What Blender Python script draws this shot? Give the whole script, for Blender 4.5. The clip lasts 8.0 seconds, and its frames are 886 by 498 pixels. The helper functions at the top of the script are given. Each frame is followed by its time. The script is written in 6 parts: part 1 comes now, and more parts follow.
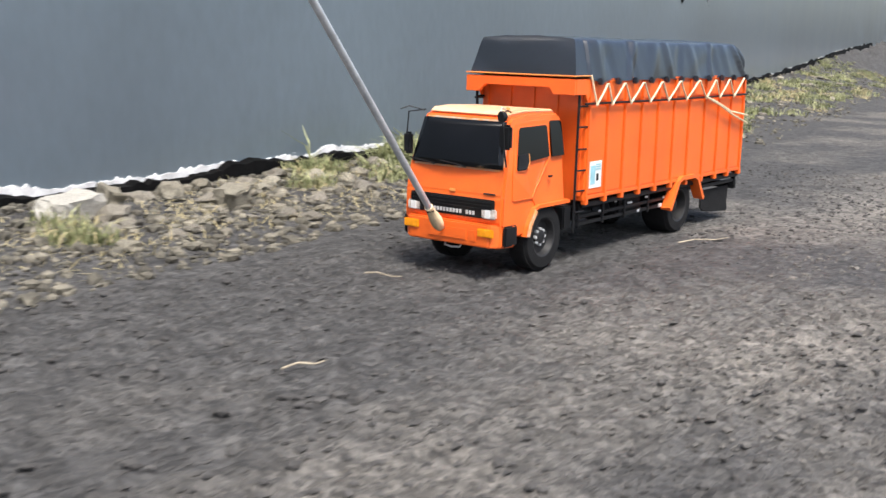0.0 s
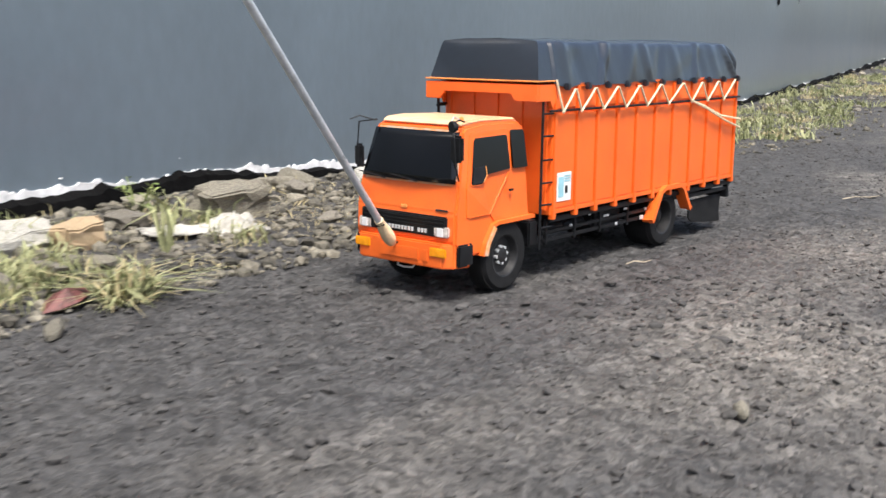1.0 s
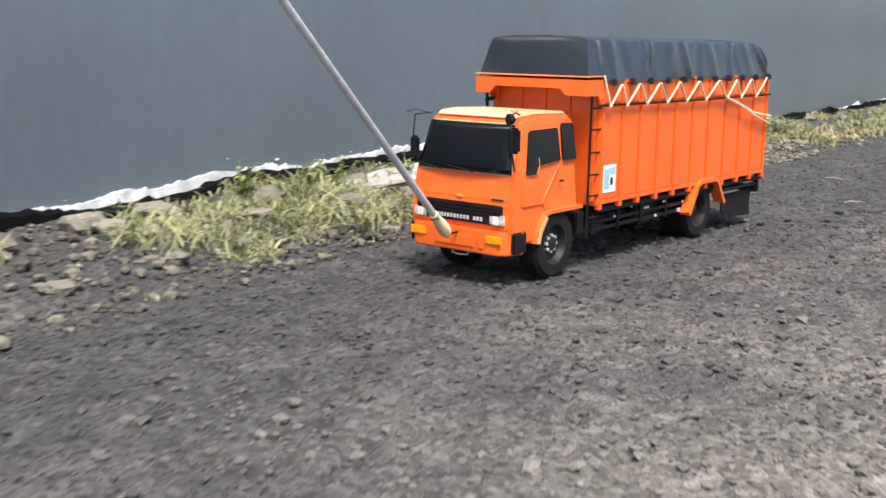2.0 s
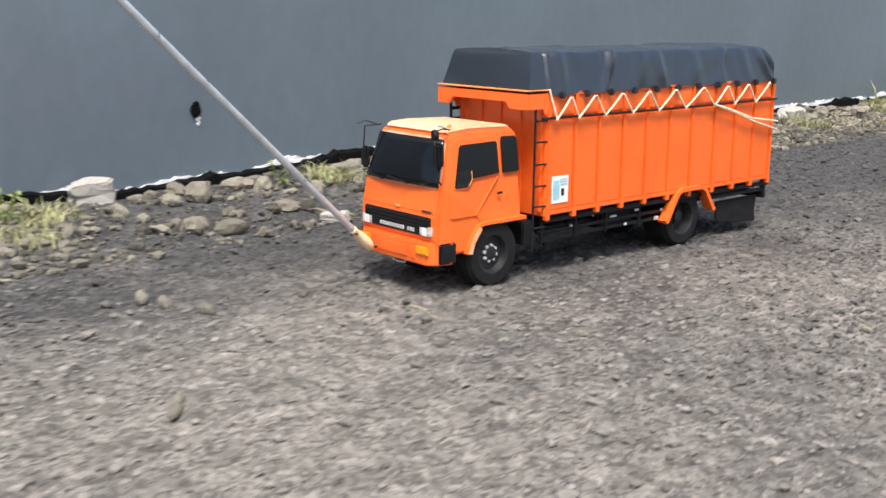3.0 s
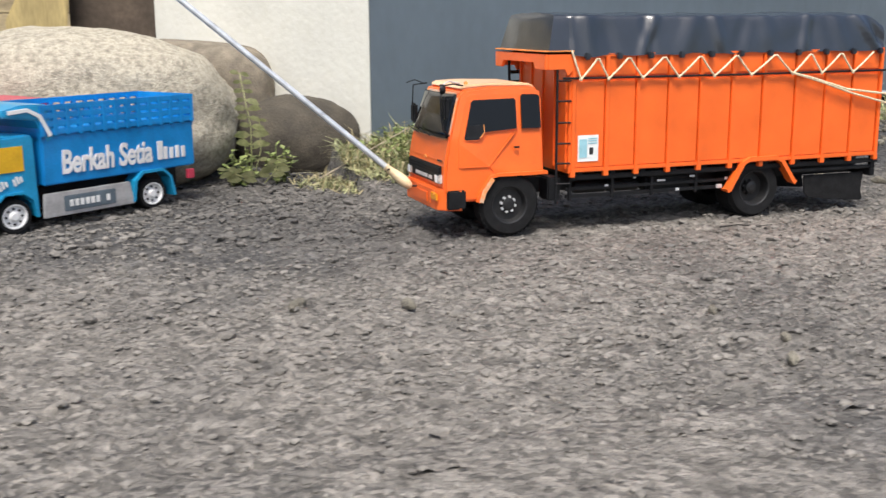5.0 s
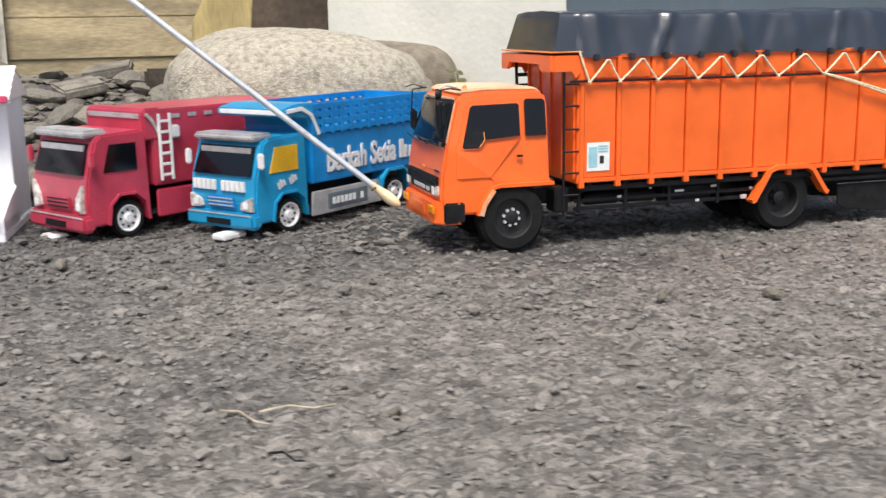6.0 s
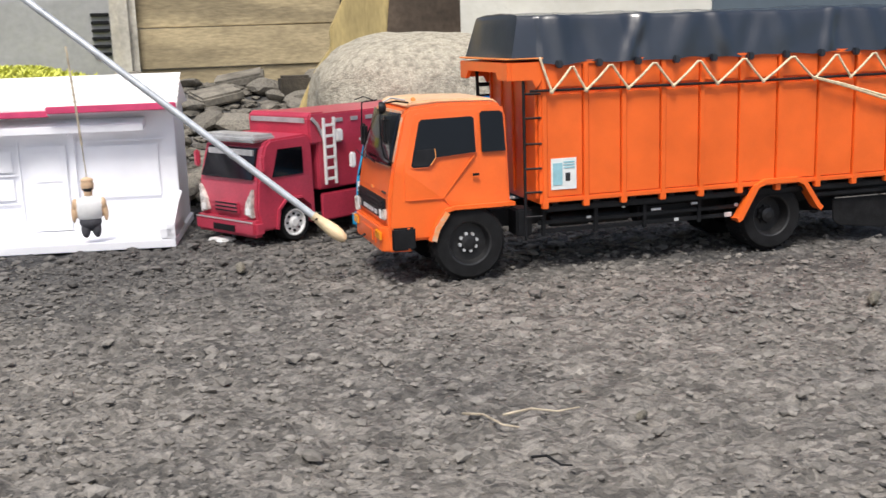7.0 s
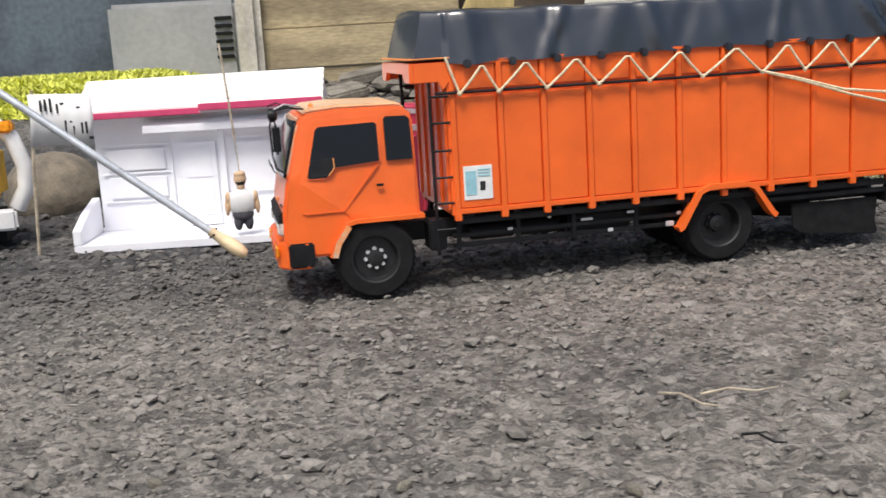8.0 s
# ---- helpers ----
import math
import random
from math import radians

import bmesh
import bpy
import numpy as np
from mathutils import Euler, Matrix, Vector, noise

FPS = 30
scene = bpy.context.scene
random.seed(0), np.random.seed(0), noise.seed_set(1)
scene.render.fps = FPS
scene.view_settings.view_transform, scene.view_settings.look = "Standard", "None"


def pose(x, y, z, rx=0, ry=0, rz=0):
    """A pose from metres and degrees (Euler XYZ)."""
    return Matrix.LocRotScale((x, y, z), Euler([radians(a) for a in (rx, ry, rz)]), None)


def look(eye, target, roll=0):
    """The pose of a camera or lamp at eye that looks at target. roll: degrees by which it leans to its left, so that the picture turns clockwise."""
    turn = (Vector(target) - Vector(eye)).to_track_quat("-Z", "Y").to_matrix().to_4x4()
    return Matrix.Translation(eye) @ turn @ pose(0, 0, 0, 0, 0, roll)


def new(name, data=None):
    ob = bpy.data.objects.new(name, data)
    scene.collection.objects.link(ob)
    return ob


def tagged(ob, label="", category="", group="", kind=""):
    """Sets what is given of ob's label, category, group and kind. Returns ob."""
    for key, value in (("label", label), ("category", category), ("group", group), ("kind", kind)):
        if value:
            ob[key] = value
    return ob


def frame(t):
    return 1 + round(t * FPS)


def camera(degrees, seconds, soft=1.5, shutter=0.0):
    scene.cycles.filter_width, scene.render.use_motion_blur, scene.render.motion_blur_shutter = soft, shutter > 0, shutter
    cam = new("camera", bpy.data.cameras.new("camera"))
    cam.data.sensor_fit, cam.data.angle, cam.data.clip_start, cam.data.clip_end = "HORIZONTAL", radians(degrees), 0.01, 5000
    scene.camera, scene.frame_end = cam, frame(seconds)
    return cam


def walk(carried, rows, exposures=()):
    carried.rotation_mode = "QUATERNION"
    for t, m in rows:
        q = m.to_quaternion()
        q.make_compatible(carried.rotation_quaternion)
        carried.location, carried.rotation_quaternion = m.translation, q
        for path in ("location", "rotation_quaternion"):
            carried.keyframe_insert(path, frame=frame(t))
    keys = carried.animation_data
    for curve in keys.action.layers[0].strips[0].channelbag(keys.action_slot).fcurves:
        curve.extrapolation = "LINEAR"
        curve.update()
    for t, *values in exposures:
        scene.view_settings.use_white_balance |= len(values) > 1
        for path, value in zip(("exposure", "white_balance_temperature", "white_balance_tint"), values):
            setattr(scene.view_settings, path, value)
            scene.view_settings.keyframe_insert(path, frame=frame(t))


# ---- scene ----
cam = camera(44.6, 8.0, soft=1.45, shutter=0.25)
CAM = [
    (0.0, pose(2.0195, -0.1211, 0.2968, 79.075, -1.297, -44.726)),
    (0.5, pose(1.7043, -0.1859, 0.2841, 79.514, -0.550, -42.836)),
    (1.0, pose(1.4207, -0.2699, 0.3021, 79.103, -0.480, -41.945)),
    (1.5, pose(1.0477, -0.3531, 0.2881, 79.239, -0.244, -41.131)),
    (1.7, pose(0.8968, -0.3855, 0.2864, 79.276, -0.333, -40.280)),
    (2.8, pose(0.4074, -1.1598, 0.3524, 77.862, -1.030, -25.395)),
    (3.0, pose(0.2886, -1.2258, 0.3601, 77.376, -0.402, -25.210)),
    (3.5, pose(-0.0594, -1.3737, 0.3484, 78.100, -0.218, -24.689)),
    (4.0, pose(-0.3919, -1.4450, 0.3340, 77.788, 0.350, -24.080)),
    (4.5, pose(-0.6680, -1.5348, 0.2838, 78.057, 0.042, -21.704)),
    (5.0, pose(-0.8326, -1.5652, 0.3005, 77.911, 0.358, -19.256)),
    (6.3, pose(-1.2708, -1.4219, 0.2926, 78.174, 1.213, -19.171)),
    (6.5, pose(-1.2877, -1.4124, 0.2901, 78.423, 1.159, -18.161)),
    (7.0, pose(-1.3228, -1.3986, 0.2892, 78.569, 1.898, -15.357)),
    (7.5, pose(-1.3605, -1.3873, 0.2814, 78.695, 2.872, -12.918)),
    (8.0, pose(-1.3992, -1.3873, 0.2780, 78.803, 3.401, -10.657)),
]
walk(cam, CAM, [(0.0, 0.92), (3.5, 0.76), (4.5, 0.57), (6.5, 0.36), (8.0, 0.12)])

# where the pulled truck stands: seconds, x, y, heading in degrees
DRIVE = [
    (0.0, 3.0942, 0.8871, 7.43),
    (0.5, 2.7169, 0.8185, 8.15),
    (1.0, 2.3320, 0.7511, 8.57),
    (1.5, 1.9607, 0.6956, 8.34),
    (1.7, 1.8252, 0.6632, 10.55),
    (2.8, 1.0721, 0.1621, 16.16),
    (3.0, 0.9103, 0.0996, 15.54),
    (3.5, 0.5869, 0.0411, 9.80),
    (4.0, 0.2811, -0.0032, 4.32),
    (4.5, 0.0000, 0.0000, -0.00),
    (5.0, -0.2565, -0.0836, 0.46),
    (6.3, -0.7557, -0.0732, -2.52),
    (6.5, -0.8109, -0.0837, -1.19),
    (7.0, -0.9736, -0.1002, 1.14),
    (7.5, -1.1053, -0.0930, 1.50),
    (8.0, -1.2748, -0.1353, 1.62),
]
# the pole that leads it: its tip, and its lean
POLE = [
    (0.0, pose(2.9860, 0.8511, 0.0589, 13.56, -45.75, 0)),
    (0.5, pose(2.6102, 0.7735, 0.0564, 14.13, -45.05, 0)),
    (1.0, pose(2.2247, 0.7115, 0.0638, 15.60, -43.36, 0)),
    (1.5, pose(1.8527, 0.6601, 0.0624, 16.01, -45.67, 0)),
    (2.8, pose(0.9612, 0.1424, 0.0573, 19.90, -47.98, 0)),
    (3.0, pose(0.8002, 0.0774, 0.0473, 20.10, -46.29, 0)),
    (3.5, pose(0.4734, 0.0405, 0.0377, 21.29, -47.40, 0)),
    (4.0, pose(0.1674, 0.0144, 0.0400, 9.26, -46.07, 0)),
    (4.5, pose(-0.1120, 0.0335, 0.0317, -7.04, -48.02, 0)),
    (5.0, pose(-0.3684, -0.0934, 0.0613, -11.97, -48.75, 0)),
    (6.3, pose(-0.8654, -0.0180, 0.0409, -16.72, -49.33, 0)),
    (6.5, pose(-0.9220, -0.0368, 0.0414, -15.93, -49.15, 0)),
    (7.0, pose(-1.1085, -0.1529, 0.0497, -14.14, -49.42, 0)),
    (7.5, pose(-1.2448, -0.1467, 0.0479, -11.81, -50.13, 0)),
    (8.0, pose(-1.4094, -0.1892, 0.0516, -8.44, -51.65, 0)),
]

# ---------------------------------------------------------------- light
world = bpy.data.worlds.new("world")
world.use_nodes = True
scene.world = world
wn = world.node_tree.nodes
sky = wn.new("ShaderNodeTexSky")
sky.sky_type = "NISHITA"
sky.sun_disc = False
sky.sun_elevation, sky.sun_rotation = radians(62), radians(205)
sky.air_density, sky.dust_density, sky.ozone_density = 1.0, 4.0, 1.0
world.node_tree.links.new(sky.outputs[0], wn["Background"].inputs[0])
wn["Background"].inputs[1].default_value = 0.13
sun = new("sun", bpy.data.lights.new("sun", "SUN"))
sun.data.energy, sun.data.angle, sun.data.color = 2.9, radians(18), (1.0, 0.97, 0.92)
sun.matrix_world = look((-0.9, -1.9, 4.0), (0, 0, 0))


# ---------------------------------------------------------------- materials
def material(name, colour, rough=0.6, metal=0.0, vary=0.25, scale=30.0, bump=0.0, fine=300.0, second=None, coat=0.0, spec=0.5,
             each=0.0, stretch=(1, 1, 1), patch=0.5):
    """A surface with two scales of variation: patches and grain, both in metres."""
    m = bpy.data.materials.new(name)
    m.use_nodes = True
    t = m.node_tree
    n, link = t.nodes, t.links.new
    b = n["Principled BSDF"]
    co = n.new("ShaderNodeTexCoord")
    mp = n.new("ShaderNodeMapping")
    mp.inputs["Scale"].default_value = stretch
    link(co.outputs["Object"], mp.inputs[0])
    big, small = n.new("ShaderNodeTexNoise"), n.new("ShaderNodeTexNoise")
    big.inputs["Scale"].default_value, big.inputs["Detail"].default_value = scale, 5
    small.inputs["Scale"].default_value, small.inputs["Detail"].default_value = fine, 4
    link(mp.outputs[0], big.inputs["Vector"])
    link(mp.outputs[0], small.inputs["Vector"])
    ramp = n.new("ShaderNodeValToRGB")
    ramp.color_ramp.elements[0].position, ramp.color_ramp.elements[1].position = patch - 0.17, patch + 0.17
    dark = tuple(c * (1 - vary) for c in colour)
    other = second or tuple(min(1, c * (1 + vary)) for c in colour)
    ramp.color_ramp.elements[0].color, ramp.color_ramp.elements[1].color = (*dark, 1), (*other, 1)
    link(big.outputs["Fac"], ramp.inputs[0])
    mul = n.new("ShaderNodeMix")
    mul.data_type, mul.blend_type = "RGBA", "OVERLAY"
    mul.inputs["Factor"].default_value = min(1.0, vary * 1.4)
    link(ramp.outputs[0], mul.inputs["A"])
    link(small.outputs["Fac"], mul.inputs["B"])
    out = mul.outputs["Result"]
    if each:
        info, geo, hsv = n.new("ShaderNodeObjectInfo"), n.new("ShaderNodeNewGeometry"), n.new("ShaderNodeHueSaturation")
        add, rng = n.new("ShaderNodeMath"), n.new("ShaderNodeMapRange")
        add.operation = "ADD"
        link(info.outputs["Random"], add.inputs[0])
        link(geo.outputs["Random Per Island"], add.inputs[1])
        rng.inputs["From Max"].default_value = 2.0
        rng.inputs["To Min"].default_value, rng.inputs["To Max"].default_value = 1 - each, 1 + each
        link(add.outputs[0], rng.inputs["Value"])
        link(rng.outputs[0], hsv.inputs["Value"])
        link(out, hsv.inputs["Color"])
        out = hsv.outputs[0]
    link(out, b.inputs["Base Color"])
    rr = n.new("ShaderNodeMapRange")
    rr.inputs["To Min"].default_value, rr.inputs["To Max"].default_value = max(0.02, rough - 0.1), min(1, rough + 0.1)
    link(big.outputs["Fac"], rr.inputs["Value"])
    link(rr.outputs[0], b.inputs["Roughness"])
    b.inputs["Metallic"].default_value = metal
    b.inputs["Specular IOR Level"].default_value = spec
    b.inputs["Coat Weight"].default_value = coat
    b.inputs["Coat Roughness"].default_value = 0.15
    if bump:
        bp = n.new("ShaderNodeBump")
        bp.inputs["Strength"].default_value, bp.inputs["Distance"].default_value = 0.6, bump
        link(small.outputs["Fac"], bp.inputs["Height"])
        link(bp.outputs[0], b.inputs["Normal"])
    return m


ORANGE = material("orange paint", (0.85, 0.14, 0.018), 0.4, vary=0.09, scale=18, fine=500, bump=0.0002, coat=0.35)
ORANGE_PALE = material("sun-faded orange paint", (0.86, 0.33, 0.09), 0.5, vary=0.14, scale=30, fine=400, bump=0.0002)
# light from above and sky sheen put into the roof's pale colour
TOPLIT_ROOF = material("cream-orange paint with top light", (0.82, 0.52, 0.3), 0.4, vary=0.16, scale=30, fine=300, bump=0.0002, coat=0.3)
CHIPPED = material("chipped pale paint", (0.75, 0.62, 0.5), 0.55, vary=0.25, scale=90, second=(0.85, 0.3, 0.08), fine=500)
BLACK = material("black painted metal", (0.009, 0.0095, 0.011), 0.5, vary=0.4, scale=60, fine=500, bump=0.0003, spec=0.3)
GLASS = material("dark tinted glass", (0.003, 0.0035, 0.005), 0.1, vary=0.3, scale=18, fine=60, spec=0.4)
RUBBER = material("tyre rubber", (0.01, 0.0102, 0.011), 0.85, vary=0.35, scale=80, fine=600, bump=0.0006, spec=0.25)
RIM = material("dark rim", (0.014, 0.014, 0.015), 0.5, vary=0.3, scale=120, fine=500)
STEEL = material("bare steel", (0.62, 0.63, 0.64), 0.35, metal=0.3, vary=0.15, scale=60, fine=500)
AMBER = material("amber lens", (0.95, 0.33, 0.01), 0.25, vary=0.15, scale=120, fine=700, coat=0.3)
LENS = material("clear lamp lens", (0.55, 0.5, 0.46), 0.2, vary=0.35, scale=150, fine=500, coat=0.5)
TARP = material("black plastic tarpaulin", (0.006, 0.0105, 0.019), 0.42, vary=0.2, scale=14, fine=120, bump=0.0004, spec=0.8, coat=0.8)
TARP.node_tree.nodes["Principled BSDF"].inputs["Coat IOR"].default_value = 1.55
ROPE = material("cream rope", (0.72, 0.6, 0.4), 0.8, vary=0.2, scale=200, fine=900, bump=0.0005)
STICKER = material("white sticker", (0.78, 0.8, 0.78), 0.5, vary=0.06, scale=80)
PALE_BLUE = material("pale blue print", (0.3, 0.55, 0.62), 0.5, vary=0.1, scale=80)
PRINT = material("black print", (0.02, 0.02, 0.022), 0.6, vary=0.2, scale=80)
PIPE = material("galvanised tube", (0.6, 0.63, 0.66), 0.3, metal=0.45, vary=0.18, scale=40, fine=300)
RAW_WOOD = material("pale turned wood", (0.74, 0.58, 0.36), 0.6, vary=0.3, scale=25, stretch=(3, 3, 0.6), fine=300, bump=0.0005)
WALL_PAINT = material("blue-grey wall paint", (0.115, 0.148, 0.178), 0.32, vary=0.1, scale=2.2, stretch=(1, 1, 0.6), fine=40, bump=0.0012, spec=0.8, coat=0.5)
WHITE_WALL = material("whitewashed plaster", (0.68, 0.67, 0.6), 0.75, vary=0.1, scale=3, fine=60, bump=0.002)
LIME = material("spilt whitewash", (0.72, 0.72, 0.72), 0.8, vary=0.3, scale=35, fine=200, bump=0.002)
TAR = material("black tar edge", (0.003, 0.003, 0.003), 0.9, vary=0.5, scale=40, fine=200, bump=0.003, spec=0.1)
ROCK = material("grey river rock", (0.165, 0.15, 0.123), 0.85, vary=0.4, scale=28, fine=160, bump=0.003, each=0.45)
PALE_ROCK = material("pale rubble", (0.175, 0.16, 0.125), 0.85, vary=0.5, scale=30, fine=160, bump=0.003, each=0.75)
BOULDER = material("weathered boulder", (0.38, 0.34, 0.26), 0.9, vary=0.42, scale=95, fine=300, bump=0.008, second=(0.45, 0.41, 0.325), patch=0.42)
# own brown of the egg boulder; on the long one shade is painted in
BROWN_AND_SHADED_BOULDER = material("brown boulder", (0.17, 0.145, 0.11), 0.9, vary=0.24, scale=40, fine=260, bump=0.003, second=(0.24, 0.205, 0.155))
DARK_BOULDER = material("dark smooth boulder", (0.055, 0.046, 0.034), 0.85, vary=0.35, scale=22, fine=220, bump=0.003, second=(0.08, 0.068, 0.05))
GRASS = material("grass blades", (0.16, 0.19, 0.07), 0.6, vary=0.4, scale=12, second=(0.36, 0.365, 0.19), fine=200, each=0.5)
DRY_GRASS = material("dry straw", (0.42, 0.36, 0.2), 0.7, vary=0.3, scale=20, fine=200, each=0.4)
LEAF = material("weed leaves", (0.15, 0.22, 0.05), 0.5, vary=0.35, scale=40, second=(0.3, 0.34, 0.12), fine=300, each=0.4)
PALE_LEAF = material("pale fern leaves", (0.3, 0.33, 0.13), 0.55, vary=0.3, scale=60, second=(0.47, 0.47, 0.24), fine=300, each=0.35)
RED_LEAF = material("dead leaf", (0.13, 0.045, 0.04), 0.6, vary=0.4, scale=50, fine=200)
SANDSTONE = material("tan block", (0.42, 0.31, 0.19), 0.85, vary=0.25, scale=40, fine=200, bump=0.002)
CLOTH = material("dirty white rag", (0.4, 0.385, 0.345), 0.9, vary=0.25, scale=25, fine=200, bump=0.002)
STRAW = material("pale twig", (0.4, 0.34, 0.25), 0.8, vary=0.3, scale=60, fine=300)
PLANK = material("weathered yellow plank", (0.37, 0.3, 0.18), 0.75, vary=0.35, scale=5, stretch=(0.7, 2, 2.5), fine=60, bump=0.002, each=0.35)
YELLOWED = material("yellowed board", (0.5, 0.39, 0.17), 0.7, vary=0.25, scale=5, stretch=(3, 3, 0.7), fine=60, bump=0.002)
CONCRETE = material("grey concrete", (0.52, 0.49, 0.42), 0.85, vary=0.25, scale=8, fine=80, bump=0.003)
GREY_METAL = material("light grey sheet metal", (0.36, 0.365, 0.37), 0.5, vary=0.14, scale=6, fine=60)
DARK_PANEL = material("dark grey boarding", (0.085, 0.11, 0.13), 0.7, vary=0.35, scale=6, fine=60)
# closes the dark gap by the white wall; its shade is in the colour
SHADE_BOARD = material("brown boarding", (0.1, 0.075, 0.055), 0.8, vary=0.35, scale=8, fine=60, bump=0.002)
CARD = material("white foam board", (0.86, 0.865, 0.9), 0.6, vary=0.05, scale=14, fine=120)
ROOF_CARD = material("cream card roof", (0.86, 0.84, 0.8), 0.65, vary=0.06, scale=20, fine=150)
PINK = material("crimson card edge", (0.62, 0.06, 0.16), 0.55, vary=0.12, scale=40)
RED = material("dark red toy plastic", (0.44, 0.04, 0.075), 0.4, vary=0.15, scale=25, fine=400, coat=0.25)
BLUE = material("bright blue toy paint", (0.005, 0.22, 0.55), 0.35, vary=0.14, scale=25, fine=400, coat=0.3)
CYAN = material("light blue toy paint", (0.012, 0.27, 0.5), 0.35, vary=0.14, scale=25, fine=400, coat=0.3)
WHITE = material("white plastic", (0.75, 0.75, 0.74), 0.45, vary=0.08, scale=40, fine=300)
SILVER = material("silver paint", (0.5, 0.5, 0.5), 0.4, metal=0.4, vary=0.15, scale=60)
YELLOW = material("yellow plastic", (0.75, 0.43, 0.02), 0.5, vary=0.15, scale=30)
SKIN = material("tan doll plastic", (0.62, 0.42, 0.26), 0.6, vary=0.12, scale=80)
TROUSER = material("charcoal cloth", (0.07, 0.07, 0.08), 0.85, vary=0.2, scale=80)
LAWN = material("bright lawn", (0.66, 0.68, 0.12), 0.7, vary=0.15, scale=14, fine=120, each=0.25)
DIRT = material("brown earth", (0.12, 0.095, 0.07), 0.95, vary=0.4, scale=9, fine=90, bump=0.006)


def gravel_material():
    """Worn asphalt with grit: stones of two sizes, brown dust in patches."""
    m = material("gritty asphalt", (0.078, 0.076, 0.075), 0.88, vary=0.3, scale=2.2, second=(0.178, 0.163, 0.143), fine=330, bump=0.004)
    t = m.node_tree
    n, link = t.nodes, t.links.new
    b = n["Principled BSDF"]
    co = n.new("ShaderNodeTexCoord")
    old = b.inputs["Base Color"].links[0].from_socket
    vor = n.new("ShaderNodeTexVoronoi")
    vor.inputs["Scale"].default_value = 150
    mid = n.new("ShaderNodeTexNoise")
    mid.inputs["Scale"].default_value, mid.inputs["Detail"].default_value = 26, 6
    link(co.outputs["Object"], vor.inputs["Vector"])
    link(co.outputs["Object"], mid.inputs["Vector"])
    bw = n.new("ShaderNodeSeparateColor")
    link(vor.outputs["Color"], bw.inputs[0])
    hsv = n.new("ShaderNodeHueSaturation")
    rng = n.new("ShaderNodeMapRange")
    rng.inputs["To Min"].default_value, rng.inputs["To Max"].default_value = 0.55, 1.5
    link(bw.outputs[0], rng.inputs["Value"])
    rn2 = n.new("ShaderNodeMapRange")
    rn2.inputs["From Min"].default_value, rn2.inputs["From Max"].default_value = 0.3, 0.7
    rn2.inputs["To Min"].default_value, rn2.inputs["To Max"].default_value = 0.6, 1.35
    link(mid.outputs["Fac"], rn2.inputs["Value"])
    mul = n.new("ShaderNodeMath")
    mul.operation = "MULTIPLY"
    link(rng.outputs[0], mul.inputs[0])
    link(rn2.outputs[0], mul.inputs[1])
    link(mul.outputs[0], hsv.inputs["Value"])
    link(old, hsv.inputs["Color"])
    link(hsv.outputs[0], b.inputs["Base Color"])
    bp = n.new("ShaderNodeBump")
    bp.inputs["Strength"].default_value, bp.inputs["Distance"].default_value = 1.0, 0.012
    rough = n.new("ShaderNodeTexNoise")
    rough.inputs["Scale"].default_value, rough.inputs["Detail"].default_value = 85, 6
    link(co.outputs["Object"], rough.inputs["Vector"])
    link(rough.outputs["Fac"], bp.inputs["Height"])
    first = b.inputs["Normal"].links[0].from_socket
    link(first, bp.inputs["Normal"])
    link(bp.outputs[0], b.inputs["Normal"])
    return m


def dust_and_shade(m, amount):
    """Pale dust lies in the yard before the parked toys; towards wall and toys the truck's shade is painted as a darker
    tone.
    """
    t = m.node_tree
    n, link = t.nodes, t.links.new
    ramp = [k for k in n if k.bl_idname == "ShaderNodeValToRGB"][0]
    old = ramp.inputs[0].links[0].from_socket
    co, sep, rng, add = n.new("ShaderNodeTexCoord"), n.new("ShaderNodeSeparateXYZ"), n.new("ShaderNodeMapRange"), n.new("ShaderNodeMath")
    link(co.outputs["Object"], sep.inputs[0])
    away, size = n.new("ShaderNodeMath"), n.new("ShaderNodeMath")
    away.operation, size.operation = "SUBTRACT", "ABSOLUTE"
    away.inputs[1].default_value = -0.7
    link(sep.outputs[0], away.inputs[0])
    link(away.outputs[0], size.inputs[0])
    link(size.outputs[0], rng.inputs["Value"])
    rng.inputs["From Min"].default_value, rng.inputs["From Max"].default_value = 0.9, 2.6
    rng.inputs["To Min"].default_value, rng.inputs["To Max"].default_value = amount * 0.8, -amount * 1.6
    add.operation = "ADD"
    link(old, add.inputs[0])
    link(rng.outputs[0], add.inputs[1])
    # darker towards wall and toys: shade along the truck's way put into the colour
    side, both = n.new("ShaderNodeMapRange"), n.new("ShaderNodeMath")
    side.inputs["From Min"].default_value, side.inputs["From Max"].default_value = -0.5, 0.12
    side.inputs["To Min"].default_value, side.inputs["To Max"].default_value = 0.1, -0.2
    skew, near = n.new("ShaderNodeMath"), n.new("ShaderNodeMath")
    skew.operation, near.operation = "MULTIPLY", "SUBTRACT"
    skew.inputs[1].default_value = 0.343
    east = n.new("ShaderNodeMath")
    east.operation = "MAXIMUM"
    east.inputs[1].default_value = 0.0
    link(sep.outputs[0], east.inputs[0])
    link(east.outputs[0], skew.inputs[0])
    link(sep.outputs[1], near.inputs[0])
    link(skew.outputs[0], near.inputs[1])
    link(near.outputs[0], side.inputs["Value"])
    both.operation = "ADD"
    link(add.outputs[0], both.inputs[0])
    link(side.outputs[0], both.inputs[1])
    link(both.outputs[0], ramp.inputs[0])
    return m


ROAD = dust_and_shade(gravel_material(), 0.1)
